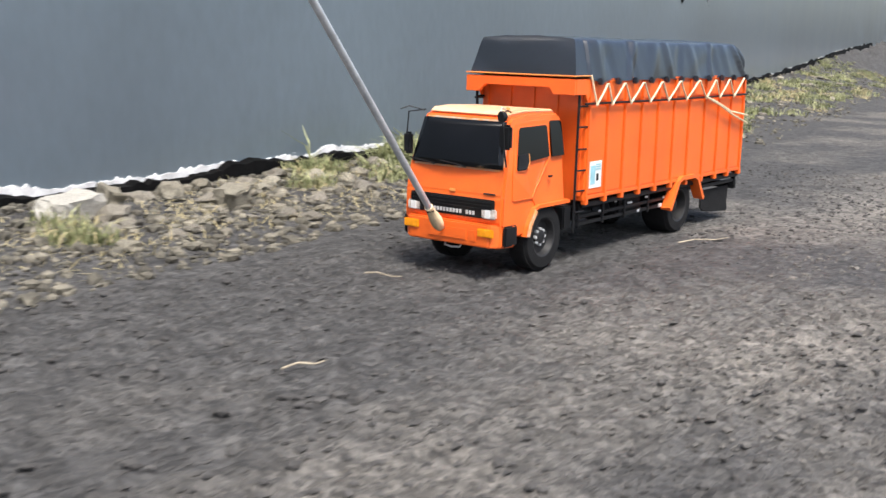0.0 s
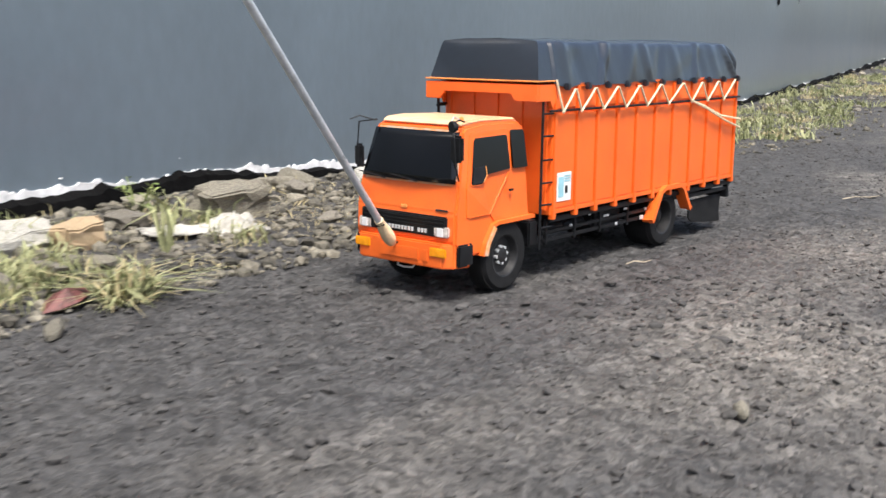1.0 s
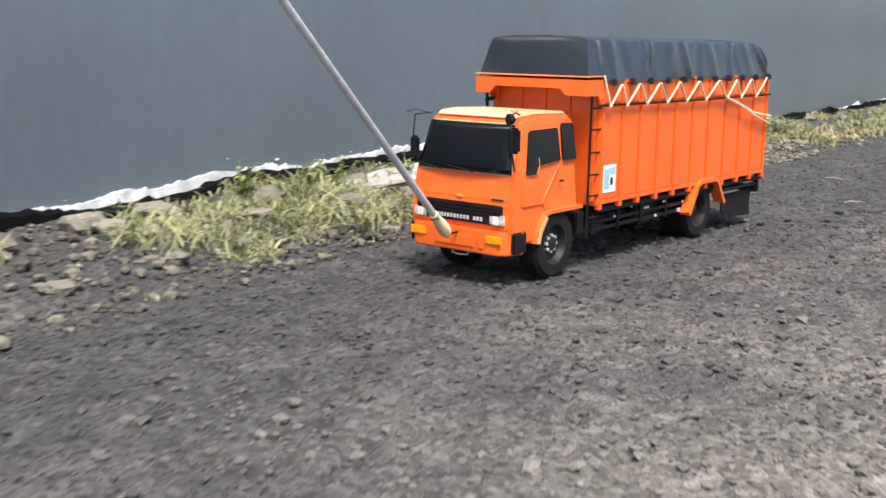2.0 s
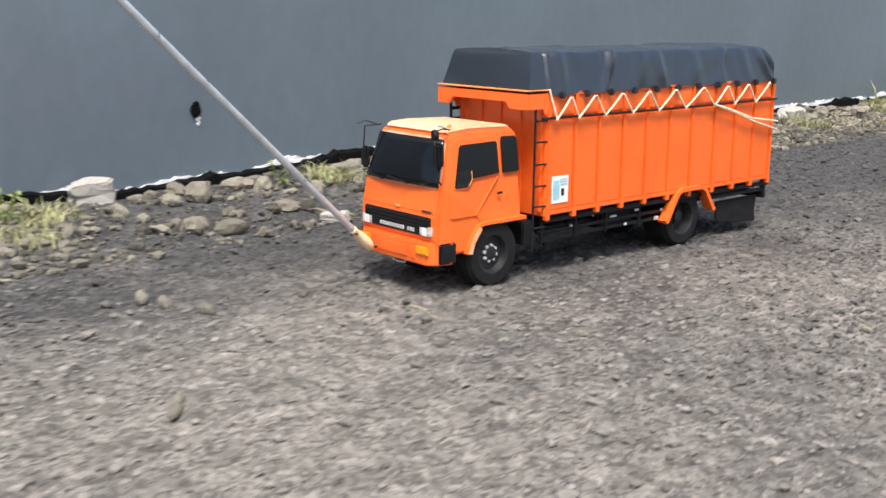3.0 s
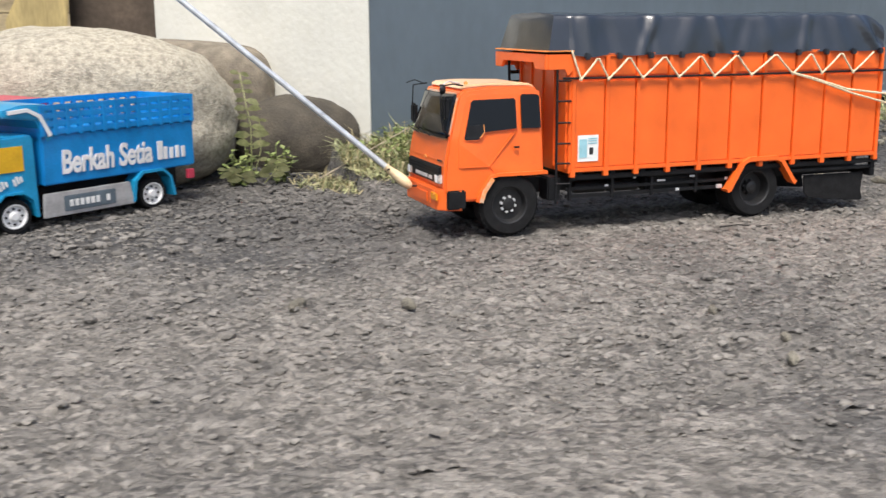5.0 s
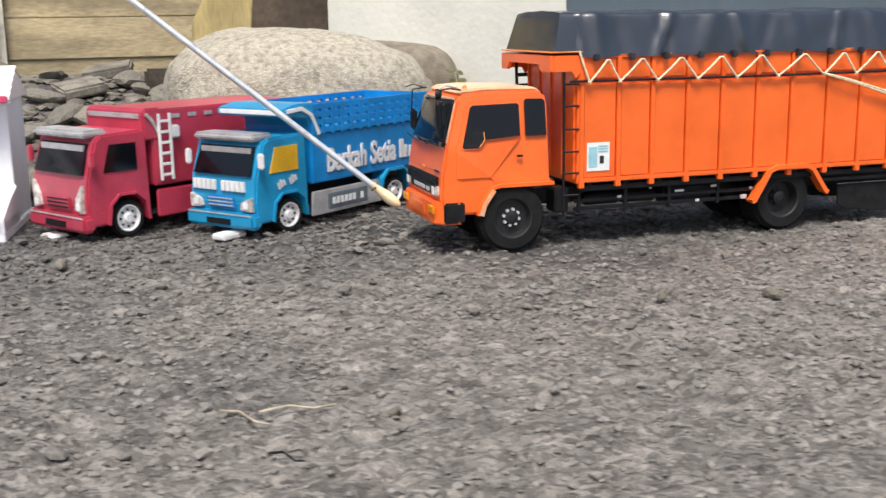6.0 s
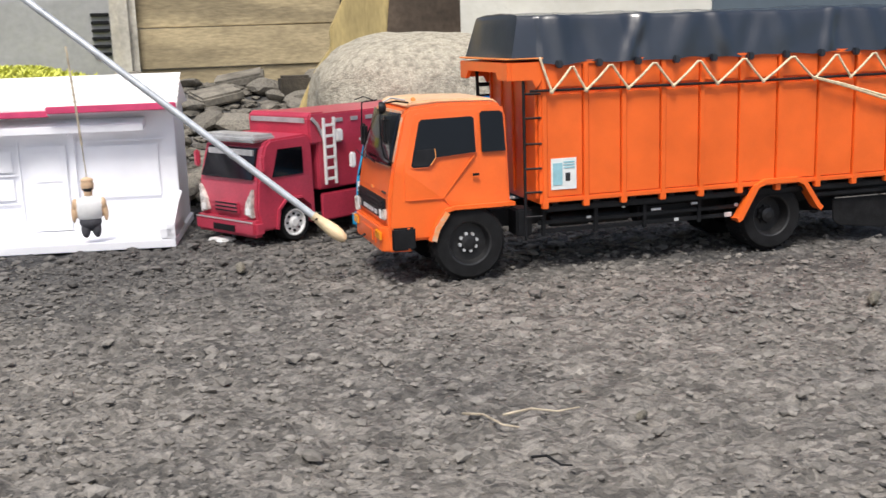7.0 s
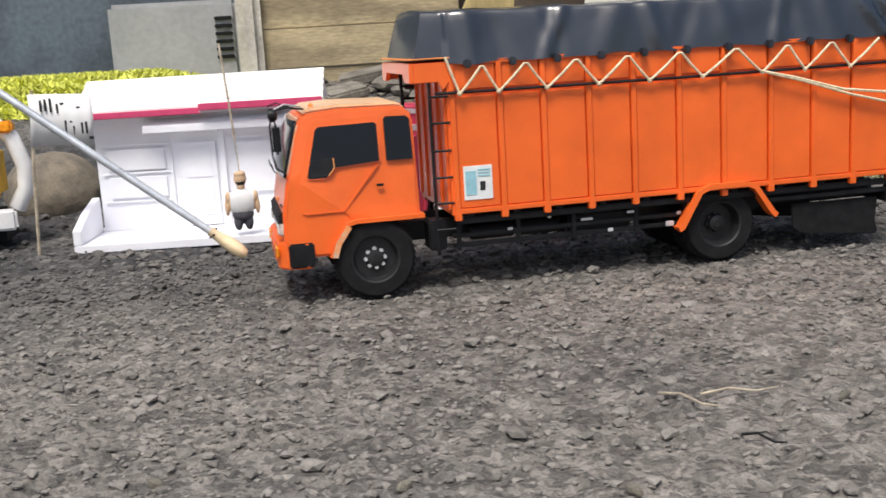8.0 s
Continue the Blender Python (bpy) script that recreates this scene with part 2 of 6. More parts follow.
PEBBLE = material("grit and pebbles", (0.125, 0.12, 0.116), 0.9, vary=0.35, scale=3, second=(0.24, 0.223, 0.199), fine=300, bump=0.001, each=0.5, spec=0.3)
dust_and_shade(PEBBLE, 0.15)


# ---------------------------------------------------------------- mesh helpers
def mesh_of(bm, mat, smooth=False):
    me = bpy.data.meshes.new("mesh")
    bmesh.ops.recalc_face_normals(bm, faces=bm.faces)
    for e in bm.edges:
        e.smooth = len(e.link_faces) != 2 or e.calc_face_angle(0) < 0.7
    bm.to_mesh(me)
    bm.free()
    me.materials.append(mat)
    for p in me.polygons:
        p.use_smooth = smooth
    return me


def part(name, bm, mat, parent=None, label="", smooth=False):
    ob = new(name, mesh_of(bm, mat, smooth))
    if parent:
        ob.parent = parent
    if label:
        tagged(ob, label)
    return ob


def empty(name, label, category, m=None, group="", kind=""):
    ob = new(name)
    ob.empty_display_size = 0.05
    if m:
        ob.matrix_world = m
    return tagged(ob, label, category, group, kind)


def box(lo, hi, bevel=0.0, bm=None, m=None):
    bm2 = bmesh.new()
    c = [(a + b) / 2 for a, b in zip(lo, hi)]
    d = [abs(b - a) for a, b in zip(lo, hi)]
    bmesh.ops.create_cube(bm2, size=1, matrix=Matrix.Translation(c) @ Matrix.Diagonal((*d, 1)))
    if bevel:
        bmesh.ops.bevel(bm2, geom=bm2.edges[:], offset=min(bevel, min(d) * 0.45), segments=2, affect="EDGES")
    if m:
        bmesh.ops.transform(bm2, matrix=m, verts=bm2.verts)
    return join(bm, bm2)


def join(bm, bm2):
    if bm is None:
        return bm2
    me = bpy.data.meshes.new("tmp")
    bm2.to_mesh(me)
    bm2.free()
    bm.from_mesh(me)
    bpy.data.meshes.remove(me)
    return bm


def prism(profile, y0, y1, bevel=0.0, bm=None, axis="y"):
    """A plate with the outline profile [(x, z)], from y0 to y1 (or (y, z) along x)."""
    bm2 = bmesh.new()
    put = (lambda a, b, c: (a, c, b)) if axis == "y" else (lambda a, b, c: (c, a, b))
    v0 = [bm2.verts.new(put(a, b, y0)) for a, b in profile]
    v1 = [bm2.verts.new(put(a, b, y1)) for a, b in profile]
    bm2.faces.new(v0)
    bm2.faces.new(v1[::-1])
    for i in range(len(v0)):
        j = (i + 1) % len(v0)
        bm2.faces.new((v0[i], v0[j], v1[j], v1[i]))
    bmesh.ops.recalc_face_normals(bm2, faces=bm2.faces)
    if bevel:
        bmesh.ops.bevel(bm2, geom=bm2.edges[:], offset=bevel, segments=2, affect="EDGES", clamp_overlap=True)
    return join(bm, bm2)


def tube(points, r, n=8, bm=None, taper=1.0):
    bm2 = bmesh.new()
    pts = [Vector(p) for p in points]
    rings = []
    for i, p in enumerate(pts):
        d = (pts[min(i + 1, len(pts) - 1)] - pts[max(i - 1, 0)]).normalized()
        a = d.orthogonal().normalized() if i == 0 else (rings[-1][1] - d * rings[-1][1].dot(d)).normalized()
        b = d.cross(a)
        rr = r * (1 + (taper - 1) * i / max(1, len(pts) - 1))
        ring = [bm2.verts.new(p + (a * math.cos(k * math.tau / n) + b * math.sin(k * math.tau / n)) * rr) for k in range(n)]
        rings.append((ring, a))
    for (r0, _), (r1, _) in zip(rings, rings[1:]):
        for k in range(n):
            bm2.faces.new((r0[k], r0[(k + 1) % n], r1[(k + 1) % n], r1[k]))
    bm2.faces.new(rings[0][0][::-1])
    bm2.faces.new(rings[-1][0])
    return join(bm, bm2)


def lathe(profile, n=32, bm=None, m=None):
    """Turns [(radius, along)] round the y axis."""
    bm2 = bmesh.new()
    rings = [[bm2.verts.new((r * math.cos(k * math.tau / n), y, r * math.sin(k * math.tau / n))) for k in range(n)] for r, y in profile]
    for a, b in zip(rings, rings[1:]):
        for k in range(n):
            bm2.faces.new((a[k], a[(k + 1) % n], b[(k + 1) % n], b[k]))
    if profile[0][0] < 0.01:
        bm2.faces.new(rings[0])
    if profile[-1][0] < 0.01:
        bm2.faces.new(rings[-1][::-1])
    if m:
        bmesh.ops.transform(bm2, matrix=m, verts=bm2.verts)
    return join(bm, bm2)


def ribbon(path, y0, y1, thick, bm=None):
    """A strip bent along [(x, z)] from y0 to y1, of that thickness."""
    up = []
    for i, (x, z) in enumerate(path):
        a, b = Vector(path[max(i - 1, 0)]), Vector(path[min(i + 1, len(path) - 1)])
        d = (b - a).normalized()
        up.append((x - d.y * thick, z + d.x * thick))
    return prism(list(path) + up[::-1], y0, y1, 0, bm)


def stone_mesh(seed, mat, flat=0.6, sub=2, rough=0.28):
    rnd = random.Random(seed)
    bm = bmesh.new()
    bmesh.ops.create_icosphere(bm, subdivisions=sub, radius=0.5)
    off = Vector((rnd.uniform(-50, 50), rnd.uniform(-50, 50), rnd.uniform(-50, 50)))
    sx, sy = rnd.uniform(0.8, 1.2), rnd.uniform(0.6, 1.0)
    for v in bm.verts:
        d = v.co.normalized()
        k = 1 + rough * noise.noise(d * 1.3 + off) + rough * 0.5 * noise.noise(d * 3.1 + off)
        v.co = Vector((v.co.x * sx, v.co.y * sy, v.co.z * flat)) * k
    return mesh_of(bm, mat, sub > 2)


WALL_A, WALL_B = 0.606, 0.343
WALL_DIR = Vector((1, WALL_B, 0)).normalized()
WALL_IN = Vector((WALL_B, -1, 0)).normalized()      # from the wall towards the road


def wall_point(x, off=0.0, z=0.0):
    """A point by the grey wall, off metres out from its face."""
    return Vector((x, WALL_A + WALL_B * x, z)) + WALL_IN * off


def strip_width(x):
    return 0.34 + 0.03 * math.sin(x * 3.1) + min(0.32, max(0.0, x - 2.5) * 0.13)


# ---------------------------------------------------------------- ground and walls
BANK = ((-0.3, 0.05), (0.1, 0.035), (0.55, 0.014), (1.2, 0.03), (1.65, 0.046), (2.4, 0.046), (2.8, 0.014), (4.0, 0.006), (5.2, 0.0), (6.3, 0.02), (7.6, 0.055), (9.2, 0.1), (10.8, 0.17), (12.6, 0.26), (18.0, 0.44))


def bank(x):
    """How high the rubble lies against the wall."""
    return float(np.interp(x, [b[0] for b in BANK], [b[1] for b in BANK]))


def height(x, y):
    """The ground's height: a flat road, a slight bank along the wall and a rise behind the parked toys."""
    p = Vector((x, y, 0))
    off = (p - Vector((0, WALL_A, 0))).dot(WALL_IN)
    z = 0.0
    if x > -0.35:
        w = strip_width(x)
        if off < w:
            z += (0.006 * min(1, (w - off) / 0.06) + bank(x) * min(1, max(0, (w - off) / (w - 0.04)))) * (0.9 + 0.3 * noise.noise(p * 9))
    if y > 0.35 and x < 0.2:
        z += 0.17 * min(1, max(0, (y - 0.45) / 0.8)) * min(1, max(0.0, (-0.1 - x) / 0.4))
    if x < -1.4 and y > 1.0:
        z += 0.05 * min(1, (y - 1.0) / 0.4) * min(1, (-1.4 - x) / 0.2)
    z += 0.0022 * noise.noise(p * 7) + 0.0016 * noise.noise(p * 23)
    return z


def relief(x, y):
    """Clods and hollows of the worn surface."""
    p = Vector((x, y, 0))
    c = noise.noise(p * 34)
    return 0.0062 * c * abs(c) ** 0.3 + 0.0045 * noise.noise(p * 71) + 0.0034 * noise.noise(p * 122) - 0.0015


FINE = (-1.9, 3.3, -0.92, 1.08, 0.0072)                  # the worn yard in close detail


def make_ground():
    def sheet(x0, x1, y0, y1, step):
        nx, ny = int((x1 - x0) / step), int((y1 - y0) / step)
        vs = [(x0 + i * step, y0 + j * step, height(x0 + i * step, y0 + j * step)) for j in range(ny + 1) for i in range(nx + 1)]
        fs = [(j * (nx + 1) + i, j * (nx + 1) + i + 1, (j + 1) * (nx + 1) + i + 1, (j + 1) * (nx + 1) + i) for j in range(ny) for i in range(nx)]
        return vs, fs
    vs, fs = sheet(-3.0, 7.0, -2.0, 3.0, 0.025)
    low = lambda v: FINE[0] + 0.06 < v[0] < FINE[1] - 0.06 and FINE[2] + 0.06 < v[1] < FINE[3] - 0.06
    vs = [(v[0], v[1], v[2] - 0.03) if low(v) else v for v in vs]
    v, f = sheet(*FINE)
    fs += [tuple(i + len(vs) for i in q) for q in f]
    vs += [(x, y, z + relief(x, y)) for x, y, z in v]
    for area in ((7.0, 20.0, -2.0, 8.0, 0.1), (-3.0, 7.0, 3.0, 8.0, 0.5)):
        v, f = sheet(*area)
        fs += [tuple(i + len(vs) for i in q) for q in f]
        vs += v
    k = len(vs)
    x0, x1, y0, y1 = -3.0, 20.0, -2.0, 8.0
    far = 400.0
    vs += [(x0, y0, -0.003), (x1, y0, -0.003), (x1, y1, -0.003), (x0, y1, -0.003), (-far, -far, -0.003), (far, -far, -0.003), (far, far, -0.003), (-far, far, -0.003)]
    fs += [(k, k + 4, k + 5, k + 1), (k + 1, k + 5, k + 6, k + 2), (k + 2, k + 6, k + 7, k + 3), (k + 3, k + 7, k + 4, k)]
    me = bpy.data.meshes.new("ground")
    me.from_pydata(vs, [], fs)
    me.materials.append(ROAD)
    for p in me.polygons:
        p.use_smooth = True
    tagged(new("ground", me), "worn grey gritty asphalt yard with dust patches and painted-in shade", "ground", kind="structure")


def scatter(name, label, category, mat, spots, seed, flat=0.6, sub=1):
    """Very many small stones as one mesh. spots: (x, y, z, size)."""
    rnd = random.Random(seed)
    shapes = []
    for k in range(8):
        bm = bmesh.new()
        bmesh.ops.create_icosphere(bm, subdivisions=sub, radius=0.5)
        for v in bm.verts:
            v.co = Vector((v.co.x * rnd.uniform(0.8, 1.25), v.co.y * rnd.uniform(0.7, 1.1), v.co.z * flat)) * rnd.uniform(0.75, 1.2)
        bm.verts.ensure_lookup_table()
        shapes.append((np.array([v.co[:] for v in bm.verts]), np.array([[v.index for v in f.verts] for f in bm.faces])))
        bm.free()
    vs, fs, n = [], [], 0
    for x, y, z, size in spots:
        v, f = shapes[rnd.randrange(8)]
        a = rnd.uniform(0, math.tau)
        c, s = math.cos(a) * size, math.sin(a) * size
        rot = np.array([[c, -s, 0], [s, c, 0], [0, 0, size]])
        vs.append(v @ rot.T + (x, y, z + size * flat * 0.22))
        fs.append(f + n)
        n += len(v)
    me = bpy.data.meshes.new(name)
    me.from_pydata(np.concatenate(vs).tolist(), [], np.concatenate(fs).tolist())
    me.materials.append(mat)
    return tagged(new(name, me), label, category, kind="stuff")


def make_grit():
    rnd = random.Random(5)
    spots = []
    while len(spots) < 62000:
        x = rnd.uniform(-2.2, 4.6)
        low = -1.0 if x < 0.9 else -1.0 + (x - 0.9) * 0.45
        y = rnd.uniform(low, min(0.95, WALL_A + WALL_B * x) if x < 0.9 else WALL_A + WALL_B * x)
        p = Vector((x, y, 0))
        if x > 1.6 and rnd.random() < 0.35 or x > 3.0 and rnd.random() < 0.4:
            continue
        dens = 0.55 + 0.8 * noise.noise(p * 2.2) + 0.3 * noise.noise(p * 9)
        if rnd.random() > dens + 0.2:
            continue
        size = min(0.0105, 0.0036 * rnd.paretovariate(2.9))
        spots.append((x, y, height(x, y), size))
    for _ in range(2300):
        x = rnd.uniform(-1.8, 2.6)
        y = rnd.uniform(-0.75 if x < 0.9 else -0.75 + (x - 0.9) * 0.45, 0.3 + 0.3 * max(x, -0.6))
        spots.append((x, y, height(x, y), 0.0075 + 0.011 * rnd.random() ** 2.4))
    for _ in range(4200):
        x, y = rnd.uniform(-2.1, -0.35), rnd.uniform(-0.12, 0.62)
        spots.append((x, y, height(x, y), 0.0055 + 0.014 * rnd.random() ** 3.2))
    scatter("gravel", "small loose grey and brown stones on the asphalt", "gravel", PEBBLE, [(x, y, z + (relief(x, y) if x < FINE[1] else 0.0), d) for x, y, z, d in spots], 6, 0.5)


def make_strip():
    """The rubble bank along the wall: small stones as stuff, larger ones as things."""
    rnd = random.Random(11)
    spots = []
    for _ in range(10500):
        x = rnd.uniform(-0.2, 12.0) if rnd.random() < 0.45 else rnd.uniform(-0.1, 3.4)
        w = strip_width(x)
        off = 0.035 + rnd.uniform(0.0, 1.0) ** 1.2 * w * 1.1
        if 0.4 < x < 1.5 and rnd.random() < 0.62:
            continue
        p = wall_point(x, off)
        size = min(0.026, 0.0065 * rnd.paretovariate(2.1))
        spots.append((p.x, p.y, height(p.x, p.y), size))
    scatter("rubble", "pale grey rubble and broken stones along the wall", "rubble", PALE_ROCK, spots, 12, 0.65)
    meshes = [stone_mesh(100 + k, PALE_ROCK if k % 3 else ROCK, rnd.uniform(0.45, 0.75), 2, 0.55) for k in range(9)]
    for k in range(175):
        x = rnd.uniform(0.0, 3.6) if k < 115 else rnd.uniform(3.6, 11.0)
        w = strip_width(x)
        off = rnd.uniform(0.065, w * 0.95)
        p = wall_point(x, off)
        size = rnd.uniform(0.022, 0.05) * (1.25 if off < 0.16 else 0.8)
        ob = new("rock", meshes[rnd.randrange(9)])
        ob.matrix_world = Matrix.LocRotScale((p.x, p.y, height(p.x, p.y) + size * 0.16), Euler((rnd.uniform(-0.2, 0.2), rnd.uniform(-0.2, 0.2), rnd.uniform(0, 6.3))), (size * rnd.uniform(1, 1.5), size, size))
        tagged(ob, "pale grey broken stone on the rubble bank", "rock", "stones along the wall")


def make_walls():
    # grey wall from the whitewashed corner outwards
    bm = bmesh.new()
    a, b = wall_point(-0.255), wall_point(40.0)
    back = -WALL_IN * 0.15
    v = [bm.verts.new(p) for p in (a + Vector((0, 0, -0.1)), b + Vector((0, 0, -0.1)), b + back + Vector((0, 0, -0.1)), a + back + Vector((0, 0, -0.1)))]
    bm.faces.new(v)
    r = bmesh.ops.extrude_face_region(bm, geom=bm.faces[:])
    bmesh.ops.translate(bm, verts=[e for e in r["geom"] if isinstance(e, bmesh.types.BMVert)], vec=(0, 0, 2.3))
    tagged(part("wall_north", bm, WALL_PAINT), "long blue-grey painted wall with a faint sheen", "wall", kind="structure")
    # whitewashed return wall, going back from the corner
    c0, c1 = Vector((-0.2585, 0.519, 0)), Vector((-0.625, 0.99, 0))
    d = (c1 - c0).normalized()
    side = Vector((-d.y, d.x, 0)) * -0.15
    prof = [c0, c1, c1 + side, c0 + side + d * 0.05]
    bm = bmesh.new()
    lo = [bm.verts.new((p.x, p.y, -0.1)) for p in prof]
    hi = [bm.verts.new((p.x, p.y, 2.2)) for p in prof]
    bm.faces.new(lo)
    bm.faces.new(hi)
    for i in range(4):
        bm.faces.new((lo[i], lo[(i + 1) % 4], hi[(i + 1) % 4], hi[i]))
    tagged(part("wall_return", bm, WHITE_WALL), "whitewashed plaster wall with a sharp bright corner", "wall", kind="structure")
    # ragged lime splash along the foot of the wall
    rnd = random.Random(3)
    bm = bmesh.new()
    prev = None
    x = -0.2
    while x < 16:
        h = (0.015 if 2.0 < x < 3.9 else 0.011 if 1.0 < x <= 2.0 else 0.004) + (0.030 * max(0, noise.noise(Vector((x * 2.3, 3, 0))) + 0.12) + 0.013 * max(0, noise.noise(Vector((x * 11, 9, 0))))) * (1.1 if 2.2 < x < 3.7 else 0.7) + rnd.random() ** 6 * 0.006 + 0.004 * noise.noise(Vector((x * 60, 2, 0)))
        lo = bank(x) + 0.012 + 0.008 * noise.noise(Vector((x * 9, 7, 0)))
        p = wall_point(x, 0.003)
        cur = (bm.verts.new((p.x, p.y, lo)), bm.verts.new((p.x, p.y, lo + h)))
        q = wall_point(x, -0.004)
        cur += (bm.verts.new((q.x, q.y, lo)), bm.verts.new((q.x, q.y, lo + h)))
        if prev:
            bm.faces.new((prev[0], cur[0], cur[1], prev[1]))
            bm.faces.new((prev[1], cur[1], cur[3], prev[3]))
            bm.faces.new((prev[0], cur[0], cur[2], prev[2]))
        prev = cur
        x += rnd.uniform(0.0025, 0.009) * (1 + max(0, x - 4) * 0.8)
    for _ in range(26):
        x = rnd.uniform(1.4, 3.8) if rnd.random() < 0.7 else rnd.uniform(0.0, 5.0)
        z = bank(x) + 0.018 + 0.045 * rnd.random() ** 2.5
        r = 0.0009 + 0.003 * rnd.random() ** 3
        ring = []
        for off in (0.002, -0.004):
            ring.append([])
            for k in range(6):
                p = wall_point(x + r * rnd.uniform(1.0, 2.2) * math.cos(k * 1.047), off)
                ring[-1].append(bm.verts.new((p.x, p.y, z + r * rnd.uniform(0.5, 1.0) * math.sin(k * 1.047))))
        bm.faces.new(ring[0])
        for k in range(6):
            bm.faces.new((ring[0][k], ring[0][(k + 1) % 6], ring[1][(k + 1) % 6], ring[1][k]))
    tagged(part("limewash_edge", bm, LIME), "ragged white limewash spilt along the wall's foot", "wall trim", kind="structure")
    # broken black tar along the foot
    bm = bmesh.new()
    prev = None
    x = -0.2
    while x < 16:
        k = noise.noise(Vector((x * 4.1, 0, 5)))
        h = bank(x) + (0.018 if x > 1.8 else 0.012) + 0.024 * max(0, k + 0.25) + 0.014 * max(0, noise.noise(Vector((x * 24, 4, 0)))) + rnd.uniform(-0.002, 0.003)
        o = 0.022 + 0.022 * max(0, noise.noise(Vector((x * 6, 2, 0))) + 0.3)
        ring = [bm.verts.new(wall_point(x, 0.004, -0.02)), bm.verts.new(wall_point(x, 0.005, h)), bm.verts.new(wall_point(x, o * 0.7, h * 0.9)), bm.verts.new(wall_point(x, o, -0.02))]
        if prev:
            for i in range(3):
                bm.faces.new((prev[i], ring[i], ring[i + 1], prev[i + 1]))
        prev = ring
        x += rnd.uniform(0.006, 0.02) * (1 + max(0, x - 4) * 0.5)
    tagged(part("tar_edge", bm, TAR), "broken black tar edge along the wall's foot", "wall trim", kind="structure")
    # a lime run below the drain hole
    bm = bmesh.new()
    for k in range(7):
        p = wall_point(0.752 + 0.0025 * math.sin(k * 2.1), 0.0)
        bmesh.ops.create_icosphere(bm, subdivisions=2, radius=1, matrix=Matrix.Translation((p.x, p.y, 0.150 - k * 0.0026)) @ Matrix.Diagonal((0.004 - 0.0003 * k, 0.0025, 0.003, 1)))
    tagged(part("lime_run", bm, LIME), "short white lime run below the drain hole", "wall trim", kind="structure")
    # drain hole in the wall
    m = Matrix.Translation(wall_point(0.746, 0.0, 0.165)) @ Euler((0, 0, math.atan(WALL_B))).to_matrix().to_4x4()
    bm = lathe([(0.009, 0.0), (0.014, -0.002), (0.0165, -0.0035), (0.013, -0.005), (0.004, -0.0045)], 18)
    for v in bm.verts:
        v.co.z *= 1.25
        v.co.x, v.co.z = v.co.x * 0.72, v.co.z * 0.8
        v.co += Vector((noise.noise(v.co * 90), 0, noise.noise(v.co * 70 + Vector((4, 0, 0))))) * 0.003
    hole = part("drain_hole", bm, TAR)
    hole.matrix_world = m
    tagged(hole, "ragged dark drain hole in the painted wall", "hole")
    m = Matrix.Translation(wall_point(6.6, 0.0, 0.521)) @ Euler((0, 0, math.atan(WALL_B))).to_matrix().to_4x4()
    ob = new("drain_hole", hole.data)
    ob.matrix_world = m @ Matrix.Diagonal((2.2, 1, 1.25, 1))
    tagged(ob, "ragged dark drain hole in the painted wall", "hole")


